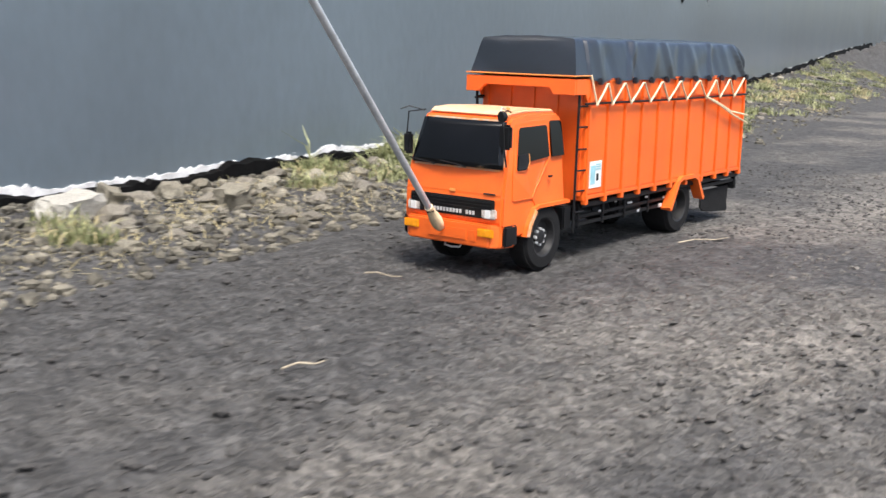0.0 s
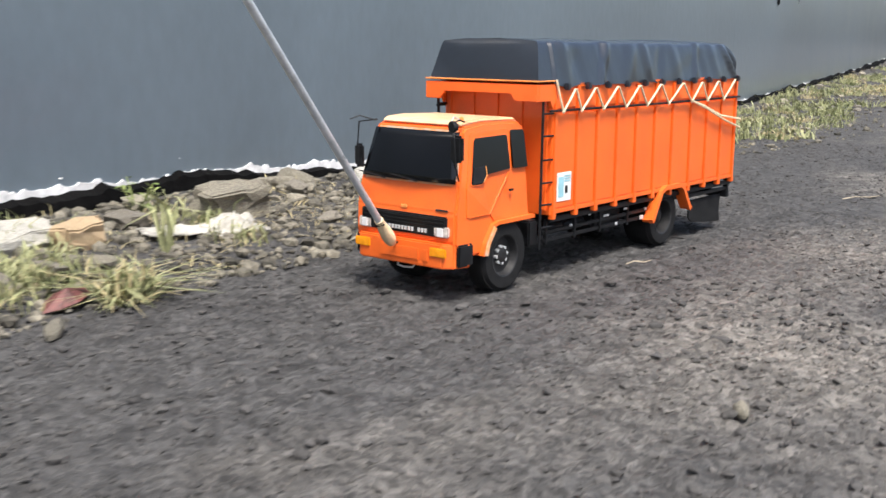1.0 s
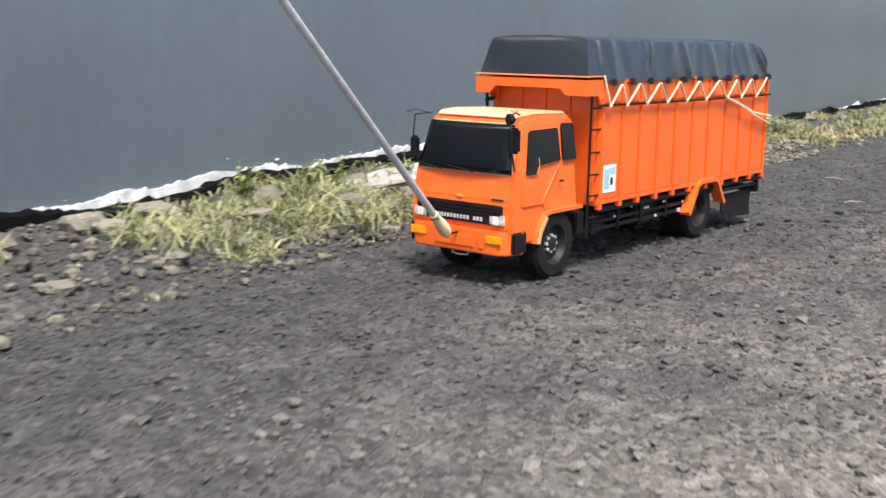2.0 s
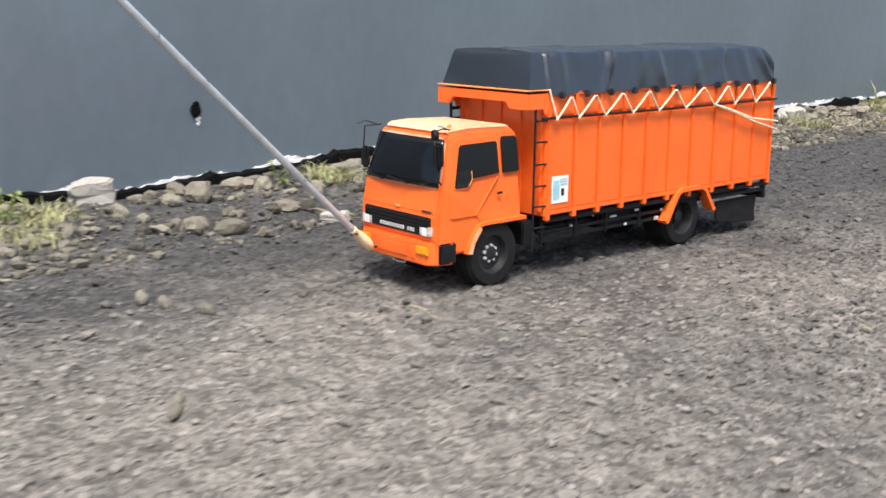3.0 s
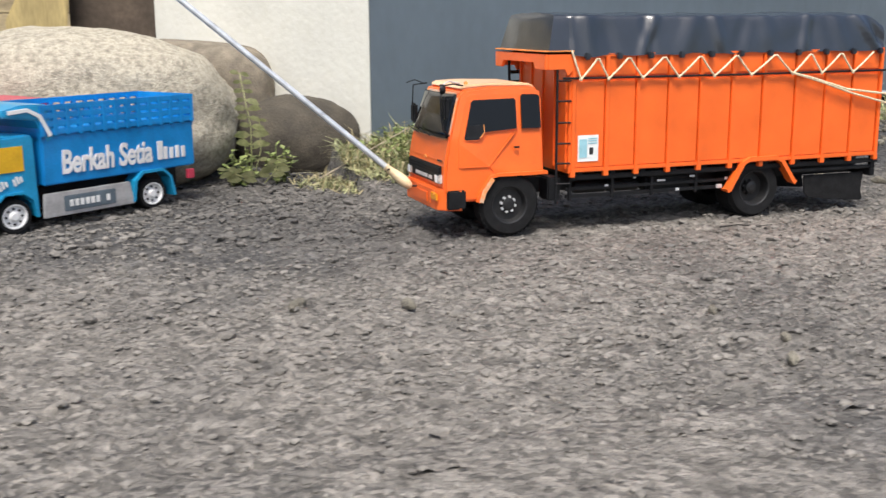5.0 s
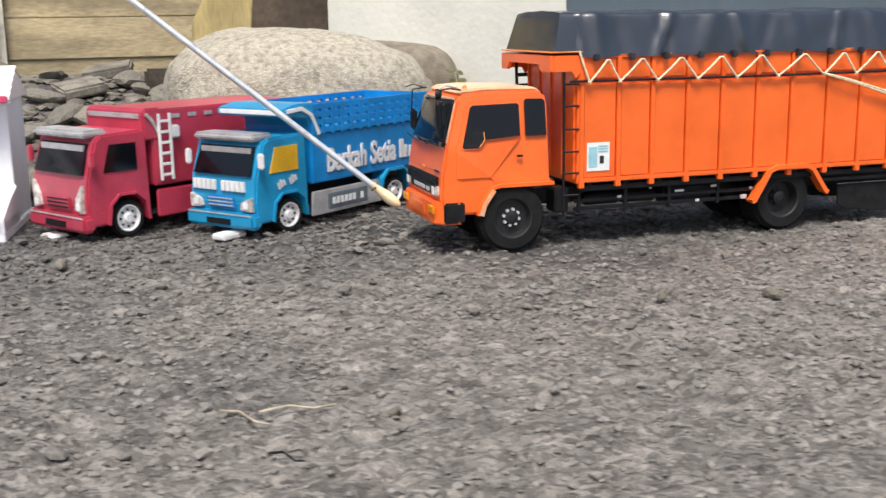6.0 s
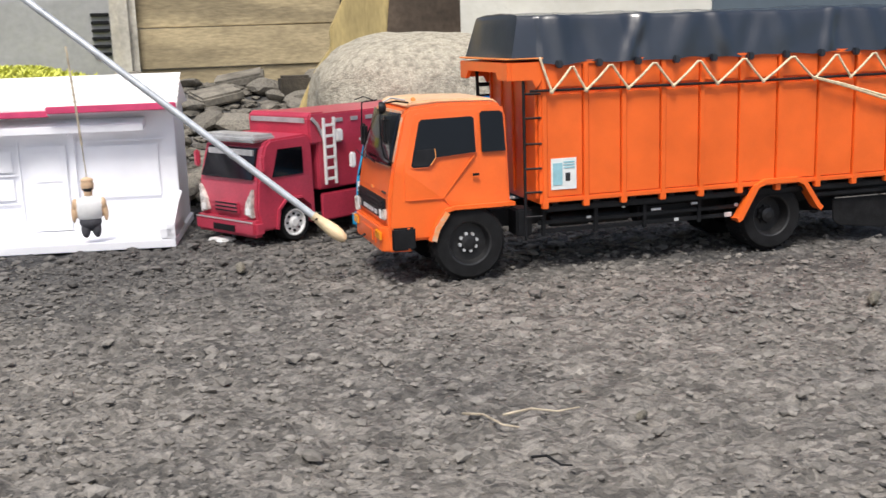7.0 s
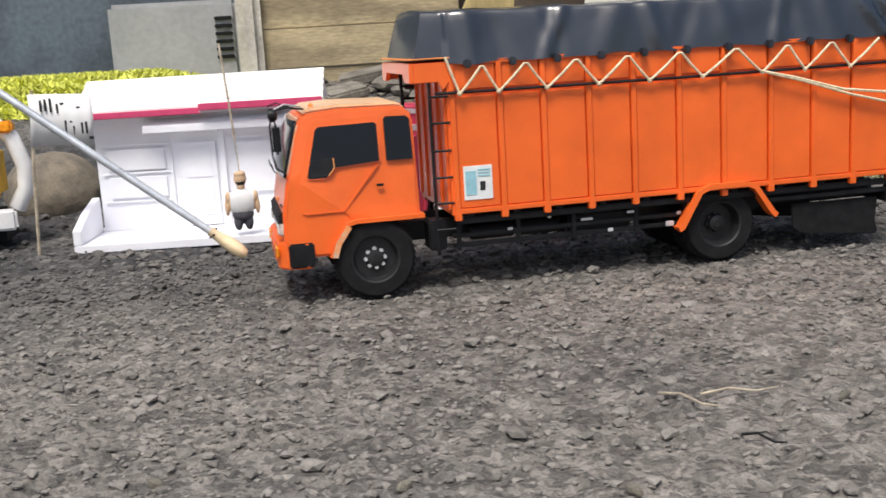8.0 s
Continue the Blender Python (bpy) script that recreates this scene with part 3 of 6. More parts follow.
def make_back():
    """What closes the yard behind the boulders: boards, planks, a post, a grey cabinet, a lawn."""
    wall = empty("wall_back", "shed wall of boards and weathered planks", "wall", kind="structure")
    # dark sheet across the gap, coloured as its shade
    part("boarding", box((-0.95, 1.62, -0.05), (-0.35, 1.70, 2.0)), SHADE_BOARD, wall, "dark brown boarding with the gap's shade in its colour")
    rnd = random.Random(8)
    z = 0.13
    for k, h in enumerate((0.085, 0.105, 0.10, 0.11, 0.10, 0.10)):
        part("plank", box((-1.33, 1.54 - 0.006 * (k % 2), z), (-0.80, 1.58, z + h - 0.0015), 0.002), PLANK, wall)
        z += h
    board = prism([(-1.03, 0.10), (-0.97, 0.216), (-0.935, 0.262), (-0.935, 0.30), (-0.80, 0.56), (-0.795, 0.45), (-0.806, 0.354), (-0.818, 0.24), (-0.87, 0.10)], 0.91, 0.932, 0.003)
    tagged(part("leaning_board", board, YELLOWED), "broken yellowed board leaning behind the boulder", "board")
    tagged(part("post", box((-1.394, 1.49, 0.05), (-1.33, 1.56, 1.6), 0.02), CONCRETE), "square grey concrete post by the planks", "post")
    tagged(part("wall_far", box((-4.5, 2.25, -0.1), (-1.2, 2.35, 1.8)), DARK_PANEL), "dark blue-grey boarding across the yard", "wall", kind="structure")
    cab = empty("metal_cabinet", "light grey sheet metal cabinet with vent slots", "cabinet")
    part("body", box((-1.752, 1.88, 0.16), (-1.39, 2.10, 0.418), 0.012), GREY_METAL, cab)
    for k in range(6):
        part("vent_slot", box((-1.456, 1.872, 0.25 + k * 0.022), (-1.405, 1.8785, 0.26 + k * 0.022), 0.002), BLACK, cab)
    # bright lawn behind
    bm = bmesh.new()
    for _ in range(20000):
        x, y = rnd.uniform(-2.6, -1.35), rnd.uniform(1.1, 1.86)
        if x > -1.75 and rnd.random() < 0.6:
            continue
        z0 = height(x, y)
        h, a = rnd.uniform(0.006, 0.02), rnd.uniform(0, 6.3)
        w = 0.008
        tip = Vector((x + rnd.uniform(-0.02, 0.02), y + rnd.uniform(-0.02, 0.02), z0 + h))
        p = [Vector((x + math.cos(a) * w, y + math.sin(a) * w, z0)), Vector((x - math.cos(a) * w, y - math.sin(a) * w, z0))]
        bm.faces.new([bm.verts.new(q) for q in (*p, tip)])
    tagged(part("lawn", bm, LAWN), "bright yellow-green grass behind the toys", "grass", kind="stuff")
    stub = box((-1.026, 1.08, 0.10), (-0.955, 1.14, 0.2), 0.006, None, None)
    tagged(part("stone_stub", stub, DARK_BOULDER), "dark squared stone standing in the rubble heap", "stone")
    # slate rubble heap
    spots = []
    for _ in range(1500):
        x, y = rnd.uniform(-1.45, -0.6), rnd.uniform(0.5, 1.45)
        spots.append((x, y, height(x, y), rnd.uniform(0.015, 0.05)))
    scatter("slate_heap", "broken grey-brown slates heaped behind the toys", "rubble", ROCK, spots, 21, 0.35)
    meshes = [stone_mesh(200 + k, ROCK, rnd.uniform(0.3, 0.7)) for k in range(5)]
    for k in range(26):
        x, y = rnd.uniform(-1.35, -0.85), rnd.uniform(0.45, 1.35)
        s = rnd.uniform(0.06, 0.11)
        ob = new("rock", meshes[k % 5])
        ob.matrix_world = Matrix.LocRotScale((x, y, height(x, y) + s * 0.2), Euler((rnd.uniform(-0.3, 0.3), rnd.uniform(-0.3, 0.3), rnd.uniform(0, 6))), (s * 1.3, s, s))
        tagged(ob, "grey-brown rock in the rubble heap", "rock", "rocks in the heap")
    for x, y, rz, w in ((-1.17, 1.12, 15, 0.1), (-1.10, 1.3, -8, 0.12), (-0.83, 0.92, 5, 0.1)):
        m = Matrix.Translation((x, y, height(x, y) + 0.02)) @ Euler((radians(8), radians(-9), radians(rz))).to_matrix().to_4x4()
        tagged(part("slab", box((-w / 2, -0.05, -0.012), (w / 2, 0.05, 0.012), 0.005, None, m), ROCK), "flat dark stone slab lying on the heap", "slab")


def boulder(name, centre, size, mat, seed, label, rz=0.0, power=2.0, rough=0.1, taper=0.0):
    bm = bmesh.new()
    bmesh.ops.create_icosphere(bm, subdivisions=5, radius=1)
    off = Vector((seed * 7.3, seed * 3.1, seed))
    for v in bm.verts:
        d = v.co.normalized()
        k = (abs(d.x) ** power + abs(d.y) ** power + abs(d.z) ** power) ** (-1 / power)
        k *= 1 + rough * noise.noise(d * 1.1 + off) + rough * 0.45 * noise.noise(d * 3 + off) + rough * 0.2 * noise.noise(d * 8 + off) + rough * 0.1 * noise.noise(d * 24 + off)
        v.co = Vector((d.x * size[0], d.y * size[1], d.z * size[2])) * k
        v.co.z *= 1 - taper * (d.x + 0.35)
    ob = part(name, bm, mat, smooth=True)
    ob.matrix_world = pose(*centre, 0, 0, rz)
    return tagged(ob, label, "boulder")


def make_boulders():
    boulder("boulder", (-0.776, 0.575, 0.12), (0.252, 0.185, 0.168), BOULDER, 1, "huge rough tan boulder lying behind the toy trucks", -6, 2.9, 0.09, 0.15)
    # browner than the tan boulder, to paint in the shade it lies in
    boulder("boulder", (-0.60, 0.805, 0.15), (0.215, 0.10, 0.108), BROWN_AND_SHADED_BOULDER, 2, "long boulder against the whitewashed wall with shade in its brown colour", -28, 3.6, 0.05, 0.05)
    boulder("boulder", (-0.395, 0.58, 0.05), (0.125, 0.09, 0.1), DARK_BOULDER, 3, "smooth dark brown boulder at the wall's corner", -10, 2.2, 0.07)
    boulder("boulder", (-1.738, 0.60, 0.045), (0.084, 0.08, 0.074), BROWN_AND_SHADED_BOULDER, 4, "smooth egg-shaped brown boulder beside the model house", 0, 2.0, 0.05)


# ---------------------------------------------------------------- plants
def blades(bm, rnd, centre, n, spread, h, lean=0.6, w=0.0018):
    for _ in range(n):
        a, r = rnd.uniform(0, 6.3), spread * rnd.random() ** 0.7
        x, y = centre[0] + math.cos(a) * r, centre[1] + math.sin(a) * r
        z = height(x, y)
        b, k = rnd.uniform(0, 6.3), lean * rnd.random()
        d = Vector((math.cos(b) * k, math.sin(b) * k, 1)).normalized()
        hh = h * rnd.uniform(0.25, 1.15)
        c = rnd.uniform(0, 6.3)
        s = Vector((math.cos(c), math.sin(c), 0)) * w * rnd.uniform(0.5, 1.2)
        p0, p1 = Vector((x, y, z)), Vector((x, y, z)) + d * hh * 0.5
        droop = rnd.uniform(-0.5, 0.8)
        p2 = p1 + Vector((d.x * 2 + math.cos(b) * 0.5, d.y * 2 + math.sin(b) * 0.5, d.z * droop)) * hh * 0.45
        v = [bm.verts.new(q) for q in (p0 - s, p0 + s, p1 + s * 0.8, p1 - s * 0.8, p2)]
        bm.faces.new(v[:4])
        bm.faces.new((v[3], v[2], v[4]))


def leafy(bm, rnd, base, n, h, size):
    """Stems with small leaves."""
    for _ in range(n):
        a = rnd.uniform(0, 6.3)
        top = Vector(base) + Vector((math.cos(a) * h * rnd.uniform(0.1, 0.7), math.sin(a) * h * rnd.uniform(0.1, 0.7), h * rnd.uniform(0.5, 1)))
        for k in range(6):
            c = Vector(base).lerp(top, 0.25 + 0.75 * k / 5)
            d = Vector((rnd.uniform(-1, 1), rnd.uniform(-1, 1), rnd.uniform(-0.3, 0.6))).normalized()
            s = d.cross(Vector((0, 0, 1))).normalized()
            z = size * rnd.uniform(0.6, 1.2)
            q = [c, c + d * z * 0.5 + s * z * 0.28, c + d * z + Vector((0, 0, -z * 0.2)), c + d * z * 0.5 - s * z * 0.28]
            bm.faces.new([bm.verts.new(p) for p in q])
        bm2 = tube([base, top], 0.0009, 4)
        join(bm, bm2)


def fern(bm, rnd, base, top, n, size):
    """One stalk with leaflets in pairs, shorter towards its tip."""
    base, top = Vector(base), Vector(top)
    bow = base.lerp(top, 0.5) + Vector((0.008, -0.006, 0.004))
    join(bm, tube([base, bow, top], 0.0011, 5))
    for k in range(n):
        u = 0.35 + 0.65 * k / (n - 1)
        c = base.lerp(bow, u * 2) if u < 0.5 else bow.lerp(top, u * 2 - 1)
        for side in (-1, 1):
            z = size * (1.15 - 0.6 * u) * rnd.uniform(0.8, 1.15)
            d = Vector((side, rnd.uniform(-0.6, 0.1), rnd.uniform(-0.25, 0.35))).normalized()
            up = Vector((0, -0.35, 1)).normalized()
            tip = c + d * z - up * z * 0.12
            q = [c, c + d * z * 0.35 + up * z * 0.24, c + d * z * 0.75 + up * z * 0.2, tip, c + d * z * 0.7 - up * z * 0.22, c + d * z * 0.3 - up * z * 0.2]
            bm.faces.new([bm.verts.new(p) for p in q])


def make_plants():
    rnd = random.Random(31)
    # tufts on the bank
    bm, bd = bmesh.new(), bmesh.new()
    for x in [0.05, 0.2, 0.38, 0.95, 1.25, 1.45, 1.55, 1.7, 1.78, 1.85, 2.2, 2.65, 3.3, 3.42, 3.5]:
        for _ in range(3):
            p = wall_point(x + rnd.uniform(-0.08, 0.08), rnd.uniform(0.05, 0.28))
            blades(bm, rnd, p, 70, 0.05, 0.045)
            blades(bd, rnd, p, 30, 0.06, 0.035, 1.2)
    for x in (3.66, 3.74, 3.8, 3.87):
        for _ in range(3):
            blades(bm, rnd, wall_point(x, rnd.uniform(0.05, 0.2)), 110, 0.06, 0.085, 1.2, 0.003)
    blades(bm, rnd, wall_point(3.45, 0.06), 5, 0.01, 0.12, 0.4, 0.004)
    for _ in range(46):                                 # greener stretch of the bank
        x = rnd.uniform(1.2, 1.95)
        blades(bm, rnd, wall_point(x, rnd.uniform(0.05, 0.3)), 55, 0.06, 0.045 * rnd.uniform(0.6, 1.5), 1.6, 0.0022)
    for _ in range(230):                                # flattened straw and stalks all over the bank
        x = rnd.uniform(1.4, 4.2)
        blades(bd, rnd, wall_point(x, rnd.uniform(0.05, strip_width(x))), 12, 0.05, 0.028, 4.0, 0.0013)
    for _ in range(260):
        x = rnd.uniform(3.4, 12.0)
        p = wall_point(x, rnd.uniform(0.08, strip_width(x)))
        blades(bm if rnd.random() < 0.85 else bd, rnd, p, 50, 0.06, 0.045 * rnd.uniform(0.5, 1.5), 1.0, 0.003)
    for x, y in ((1.96, 0.885), (1.985, 0.895)):
        blades(bm, rnd, (x, y, 0), 70, 0.02, 0.085, 2.4, 0.003)
        blades(bd, rnd, (x, y, 0), 40, 0.025, 0.085, 2.6, 0.0025)
    blades(bm, rnd, (2.11, 1.06, 0), 14, 0.012, 0.12, 0.3, 0.003)
    # thicket below the whitewashed corner
    for _ in range(110):
        x = rnd.uniform(-0.4, 0.1)
        y = rnd.uniform(0.27, min(0.5, 0.56 + 0.34 * x)) + max(0, x) * 0.2
        tall = 0.45 + 0.55 * math.exp(-((x + 0.17) / 0.13) ** 2)
        blades(bm, rnd, (x, y, 0), 34, 0.05, tall * (0.11 * rnd.uniform(0.25, 0.7) + 0.06 * max(0, noise.noise(Vector((x * 9, 0, 2))))), 2.2, 0.003)
        blades(bd, rnd, (x, y, 0), 14, 0.06, 0.09 * tall, 2.4, 0.0016)
    tagged(part("grass", bm, GRASS), "yellow-green grass tufts growing on the rubble bank", "grass", kind="stuff")
    tagged(part("dry_grass", bd, DRY_GRASS), "straw-coloured dead grass on the rubble bank", "grass", kind="stuff")
    bm = bmesh.new()
    for x, y, h in ((-0.52, 0.43, 0.08), (-0.47, 0.42, 0.07), (-0.45, 0.44, 0.06), (-0.55, 0.41, 0.05)):
        leafy(bm, rnd, (x, y, 0), 5, h, 0.024)
    for _ in range(105):
        x = rnd.uniform(-0.33, 0.1)
        leafy(bm, rnd, (x, rnd.uniform(0.29, 0.5), 0), 6, (0.045 + 0.06 * math.exp(-((x + 0.17) / 0.12) ** 2)) * rnd.uniform(0.4, 1.2), 0.019)
    for _ in range(16):
        x, y = rnd.gauss(0.2, 0.035), rnd.gauss(0.565, 0.03)
        leafy(bm, rnd, (x, y, height(x, y)), 7, 0.05, 0.015)
    for x in (0.08, 0.13, 0.24, 0.28, 0.33, 0.84, 1.5, 1.62, 1.66, 1.72, 1.85, 2.13):
        p = wall_point(x, rnd.uniform(0.06, 0.16))
        leafy(bm, rnd, (p.x, p.y, height(p.x, p.y)), 7, 0.055, 0.015)
    for stalks in ((((-0.512, 0.435, 0.0), (-0.53, 0.415, 0.205), 9, 0.034), ((-0.51, 0.44, 0.0), (-0.497, 0.42, 0.12), 4, 0.024)), (((-0.50, 0.40, 0.0), (-0.475, 0.37, 0.05), 4, 0.034), ((-0.53, 0.40, 0.0), (-0.57, 0.35, 0.04), 4, 0.034))):
        bf = bmesh.new()
        for a in stalks:
            fern(bf, rnd, *a)
        tagged(part("fern", bf, PALE_LEAF), "pale green fern with broad leaflets between the boulders", "fern", "ferns by the boulders")
    tagged(part("weeds", bm, LEAF), "leafy green weeds between boulders and wall", "weed", kind="stuff")


def make_litter():
    rnd = random.Random(41)

    def rag(centre, size, seed):
        bm = bmesh.new()
        n = 16
        g = [[None] * (n + 1) for _ in range(n + 1)]
        for i in range(n + 1):
            for j in range(n + 1):
                u, v = i / n - 0.5, j / n - 0.5
                q = Vector((u * 5, v * 5, seed))
                x = centre[0] + u * size[0] * (1 + 0.4 * noise.noise(q))
                y = centre[1] + v * size[1] * (1 + 0.5 * noise.noise(q + Vector((9, 0, 0))))
                hump = max(0, 0.25 - u * u - v * v) * 4
                g[i][j] = bm.verts.new((x, y, height(x, y) + 0.008 + size[2] * hump * (0.5 + 0.8 * abs(noise.noise(q * 1.3)))))
        for i in range(n):
            for j in range(n):
                bm.faces.new((g[i][j], g[i + 1][j], g[i + 1][j + 1], g[i][j + 1]))
        ob = part("rag", bm, CLOTH, smooth=True)
        sol = ob.modifiers.new("thick", "SOLIDIFY")
        sol.thickness = 0.002
        return tagged(ob, "crumpled dirty white rag on the rubble", "rag")
    rag((2.25, 1.12, 0), (0.085, 0.06, 0.022), 2.0)
    rag((2.16, 1.12, 0), (0.1, 0.035, 0.012), 5.0)
    for (x, y), s, rz, flat, mat in (((2.76, 1.42), 0.10, 25, 0.04, CLOTH), ((2.0, 1.09), 0.065, 15, 0.04, SANDSTONE), ((1.92, 1.13), 0.13, 12, 0.025, CLOTH), ((1.79, 1.09), 0.12, 10, 0.02, CLOTH), ((2.3, 1.2), 0.11, 5, 0.05, PALE_ROCK), ((0.53, 0.745), 0.07, 12, 0.04, CLOTH), ((0.9, 0.50), 0.048, -35, 0.016, CLOTH), ((3.05, 1.42), 0.07, 30, 0.04, PALE_ROCK), ((2.84, 1.45), 0.06, 80, 0.05, PALE_ROCK)):
        b = box((-0.5, -0.5, -0.5), (0.5, 0.5, 0.5), 0.06)
        bmesh.ops.subdivide_edges(b, edges=b.edges[:], cuts=2, use_grid_fill=True)
        for v in b.verts:
            v.co += Vector((noise.noise(v.co * 2.3 + Vector((x * 9, 0, 0))), noise.noise(v.co * 2.3 + Vector((0, x * 9, 4))), noise.noise(v.co * 2.3 + Vector((7, 0, x * 9))))) * 0.22
        ob = part("broken_block", b, mat)
        ob.matrix_world = Matrix.LocRotScale((x, y, height(x, y) + flat * 0.4), Euler((0.12, -0.08, radians(rz))), (s, s * 0.55, flat))
        tagged(ob, "broken pale block lying on the rubble", "block", "blocks on the rubble")
    # a dead leaf and a white pebble in the road
    bm = bmesh.new()
    pts = [(-0.05, 0), (-0.03, 0.02), (0, 0.028), (0.035, 0.02), (0.05, 0), (0.03, -0.018), (0, -0.024), (-0.03, -0.016)]
    c = bm.verts.new((0, 0, 0.034))
    ring = [bm.verts.new((x, y, 0.012 + 0.02 * abs(y) * 20 * 0.4)) for x, y in pts]
    for i in range(8):
        bm.faces.new((c, ring[i], ring[(i + 1) % 8]))
    leaf = part("leaf", bm, RED_LEAF)
    leaf.matrix_world = pose(1.905, 0.905, 0.0, 8, -12, 20) @ Matrix.Scale(0.74, 4)
    leaf.modifiers.new("thick", "SOLIDIFY").thickness = 0.001
    tagged(leaf, "curled dark red dead leaf on the asphalt", "leaf")
    me = stone_mesh(77, PALE_ROCK, 0.7)
    for x, y, s in ((1.846, 0.80, 0.03), (0.403, 0.445, 0.028), (0.325, 0.345, 0.035), (0.36, 0.40, 0.022), (-1.226, -0.044, 0.02), (-0.503, -0.504, 0.018), (-0.615, -0.469, 0.02), (0.507, -0.573, 0.018), (0.473, -0.262, 0.014), (0.17, 0.138, 0.012), (-0.215, -0.637, 0.014), (2.178, 0.199, 0.02), (-0.203, -0.743, 0.013), (-0.234, -0.795, 0.016), (0.28, 0.26, 0.016), (0.45, 0.43, 0.02), (0.712, 0.471, 0.04), (0.465, 0.491, 0.03), (0.526, 0.074, 0.024), (0.505, 0.112, 0.024), (0.566, 0.023, 0.02), (0.464, -0.293, 0.018), (0.932, -0.234, 0.01), (1.238, -0.357, 0.012), (0.563, 0.624, 0.03), (0.042, 0.269, 0.018), (0.164, -0.641, 0.013), (-1.477, -0.699, 0.011), (-1.321, -0.752, 0.01), (-1.189, -0.805, 0.011), (-0.984, -0.693, 0.01)):
        ob = new("pebble", me)
        ob.matrix_world = Matrix.LocRotScale((x, y, height(x, y) + s * 0.2), Euler((0, 0, x * 9)), (s * 1.3, s, s))
        tagged(ob, "pale rounded pebble lying on the asphalt", "pebble", "pebbles on the yard")
    for (x, y), a, ln, mat in (((-1.096, -0.672), -58, 0.056, STRAW), ((-1.055, -0.67), -9, 0.06, STRAW), ((-1.082, -0.762), -54, 0.034, RUBBER), ((0.802, -0.09), -85, 0.07, STRAW), ((3.456, 0.75), -18, 0.1, STRAW), ((0.085, -0.262), -13, 0.08, RUBBER), ((2.91, 0.875), -70, 0.055, STRAW), ((2.6, 0.633), -15, 0.045, STRAW)):
        d = Vector((math.cos(radians(a)), math.sin(radians(a)), 0)) * ln / 2
        c = Vector((x, y, height(x, y) + 0.004))
        bm = tube([c - d, c - d * 0.3 + Vector((0.002, 0.004, 0.002)), c + d * 0.4, c + d + Vector((0, 0.003, 0.001))], 0.0012, 6, None, 0.5)
        tagged(part("twig", bm, mat), "thin dry twig lying on the asphalt", "twig", "twigs on the yard")
    for pts in (((-0.40, 0.37, 0.012), (-0.33, 0.36, 0.05), (-0.232, 0.355, 0.1)), ((-0.09, 0.34, 0.012), (-0.14, 0.36, 0.045), (-0.2, 0.37, 0.068)), ((-0.02, 0.36, 0.02), (-0.1, 0.33, 0.05), (-0.21, 0.34, 0.075))):
        tagged(part("stalk", tube(pts, 0.0017, 6, None, 0.6), STRAW), "long dry stalk leaning out of the grass", "stalk", "stalks in the grass")


# ---------------------------------------------------------------- the pulled cargo truck
# its own space: front towards -x, the side that the clip shows at y = -0.115, wheels on z = 0, front axle at x = 0
MID = -0.027
NEAR, FAR = -0.113, 0.059
RADIUS = 0.0445
BASE = 0.404
RIBS = (0.0925, 0.145, 0.194, 0.246, 0.298, 0.352, 0.406, 0.464, 0.518, 0.569, 0.619)


def mirror_y(y):
    return 2 * MID - y


def taper(bm, z0, z1, by):
    """Draws the sides in towards the middle above z0."""
    for v in bm.verts:
        k = min(1, max(0, (v.co.z - z0) / (z1 - z0)))
        side = v.co.y - MID
        v.co.y -= math.copysign(by * k, side) if abs(side) > 0.02 else 0


def make_wheel(parent, x, y, out, wide, deep, name):
    """A wheel on its axle; out is -1 or 1, the way its face looks."""
    w = empty(name, "", "")
    for key in ("label", "category"):
        if key in w:
            del w[key]
    w.parent = parent
    w.location = (x, y, RADIUS)
    r, h = RADIUS, wide / 2
    face = out * h
    bm = lathe([(r * 0.60, -h), (r * 0.90, -h), (r * 0.985, -h * 0.75), (r, -h * 0.4), (r, h * 0.4), (r * 0.985, h * 0.75), (r * 0.90, h), (r * 0.60, h), (r * 0.58, h * 0.6), (r * 0.58, -h * 0.6)], 40)
    part("tyre", bm, RUBBER, w, smooth=True)
    bm = bmesh.new()
    for k in range(40):
        a = k * math.tau / 40
        m = Matrix.Rotation(-a, 4, "Y") @ Matrix.Translation((r, 0, 0))
        box((-0.0012, -h * 0.8, -0.0012), (0.0006, h * 0.8, 0.0012), 0, bm, m)
    part("tread", bm, RUBBER, w)
    part("rim", lathe([(r * 0.60, face), (r * 0.56, face * 0.95), (r * 0.5, face - out * deep), (r * 0.25, face - out * deep), (r * 0.2, face - out * deep * 0.5), (r * 0.1, face - out * deep * 0.4), (0.001, face - out * deep * 0.4)], 32), RIM, w, smooth=False)
    for k in range(8):
        a = k * math.tau / 8
        bolt = lathe([(0.0021, -0.002), (0.0021, 0.002), (0.001, 0.0028)], 8, None, Matrix.Translation((math.cos(a) * r * 0.235, face - out * (deep - 0.002), math.sin(a) * r * 0.235)))
        part("bolt", bolt, STEEL if deep < 0.012 else RIM, w)
    return w


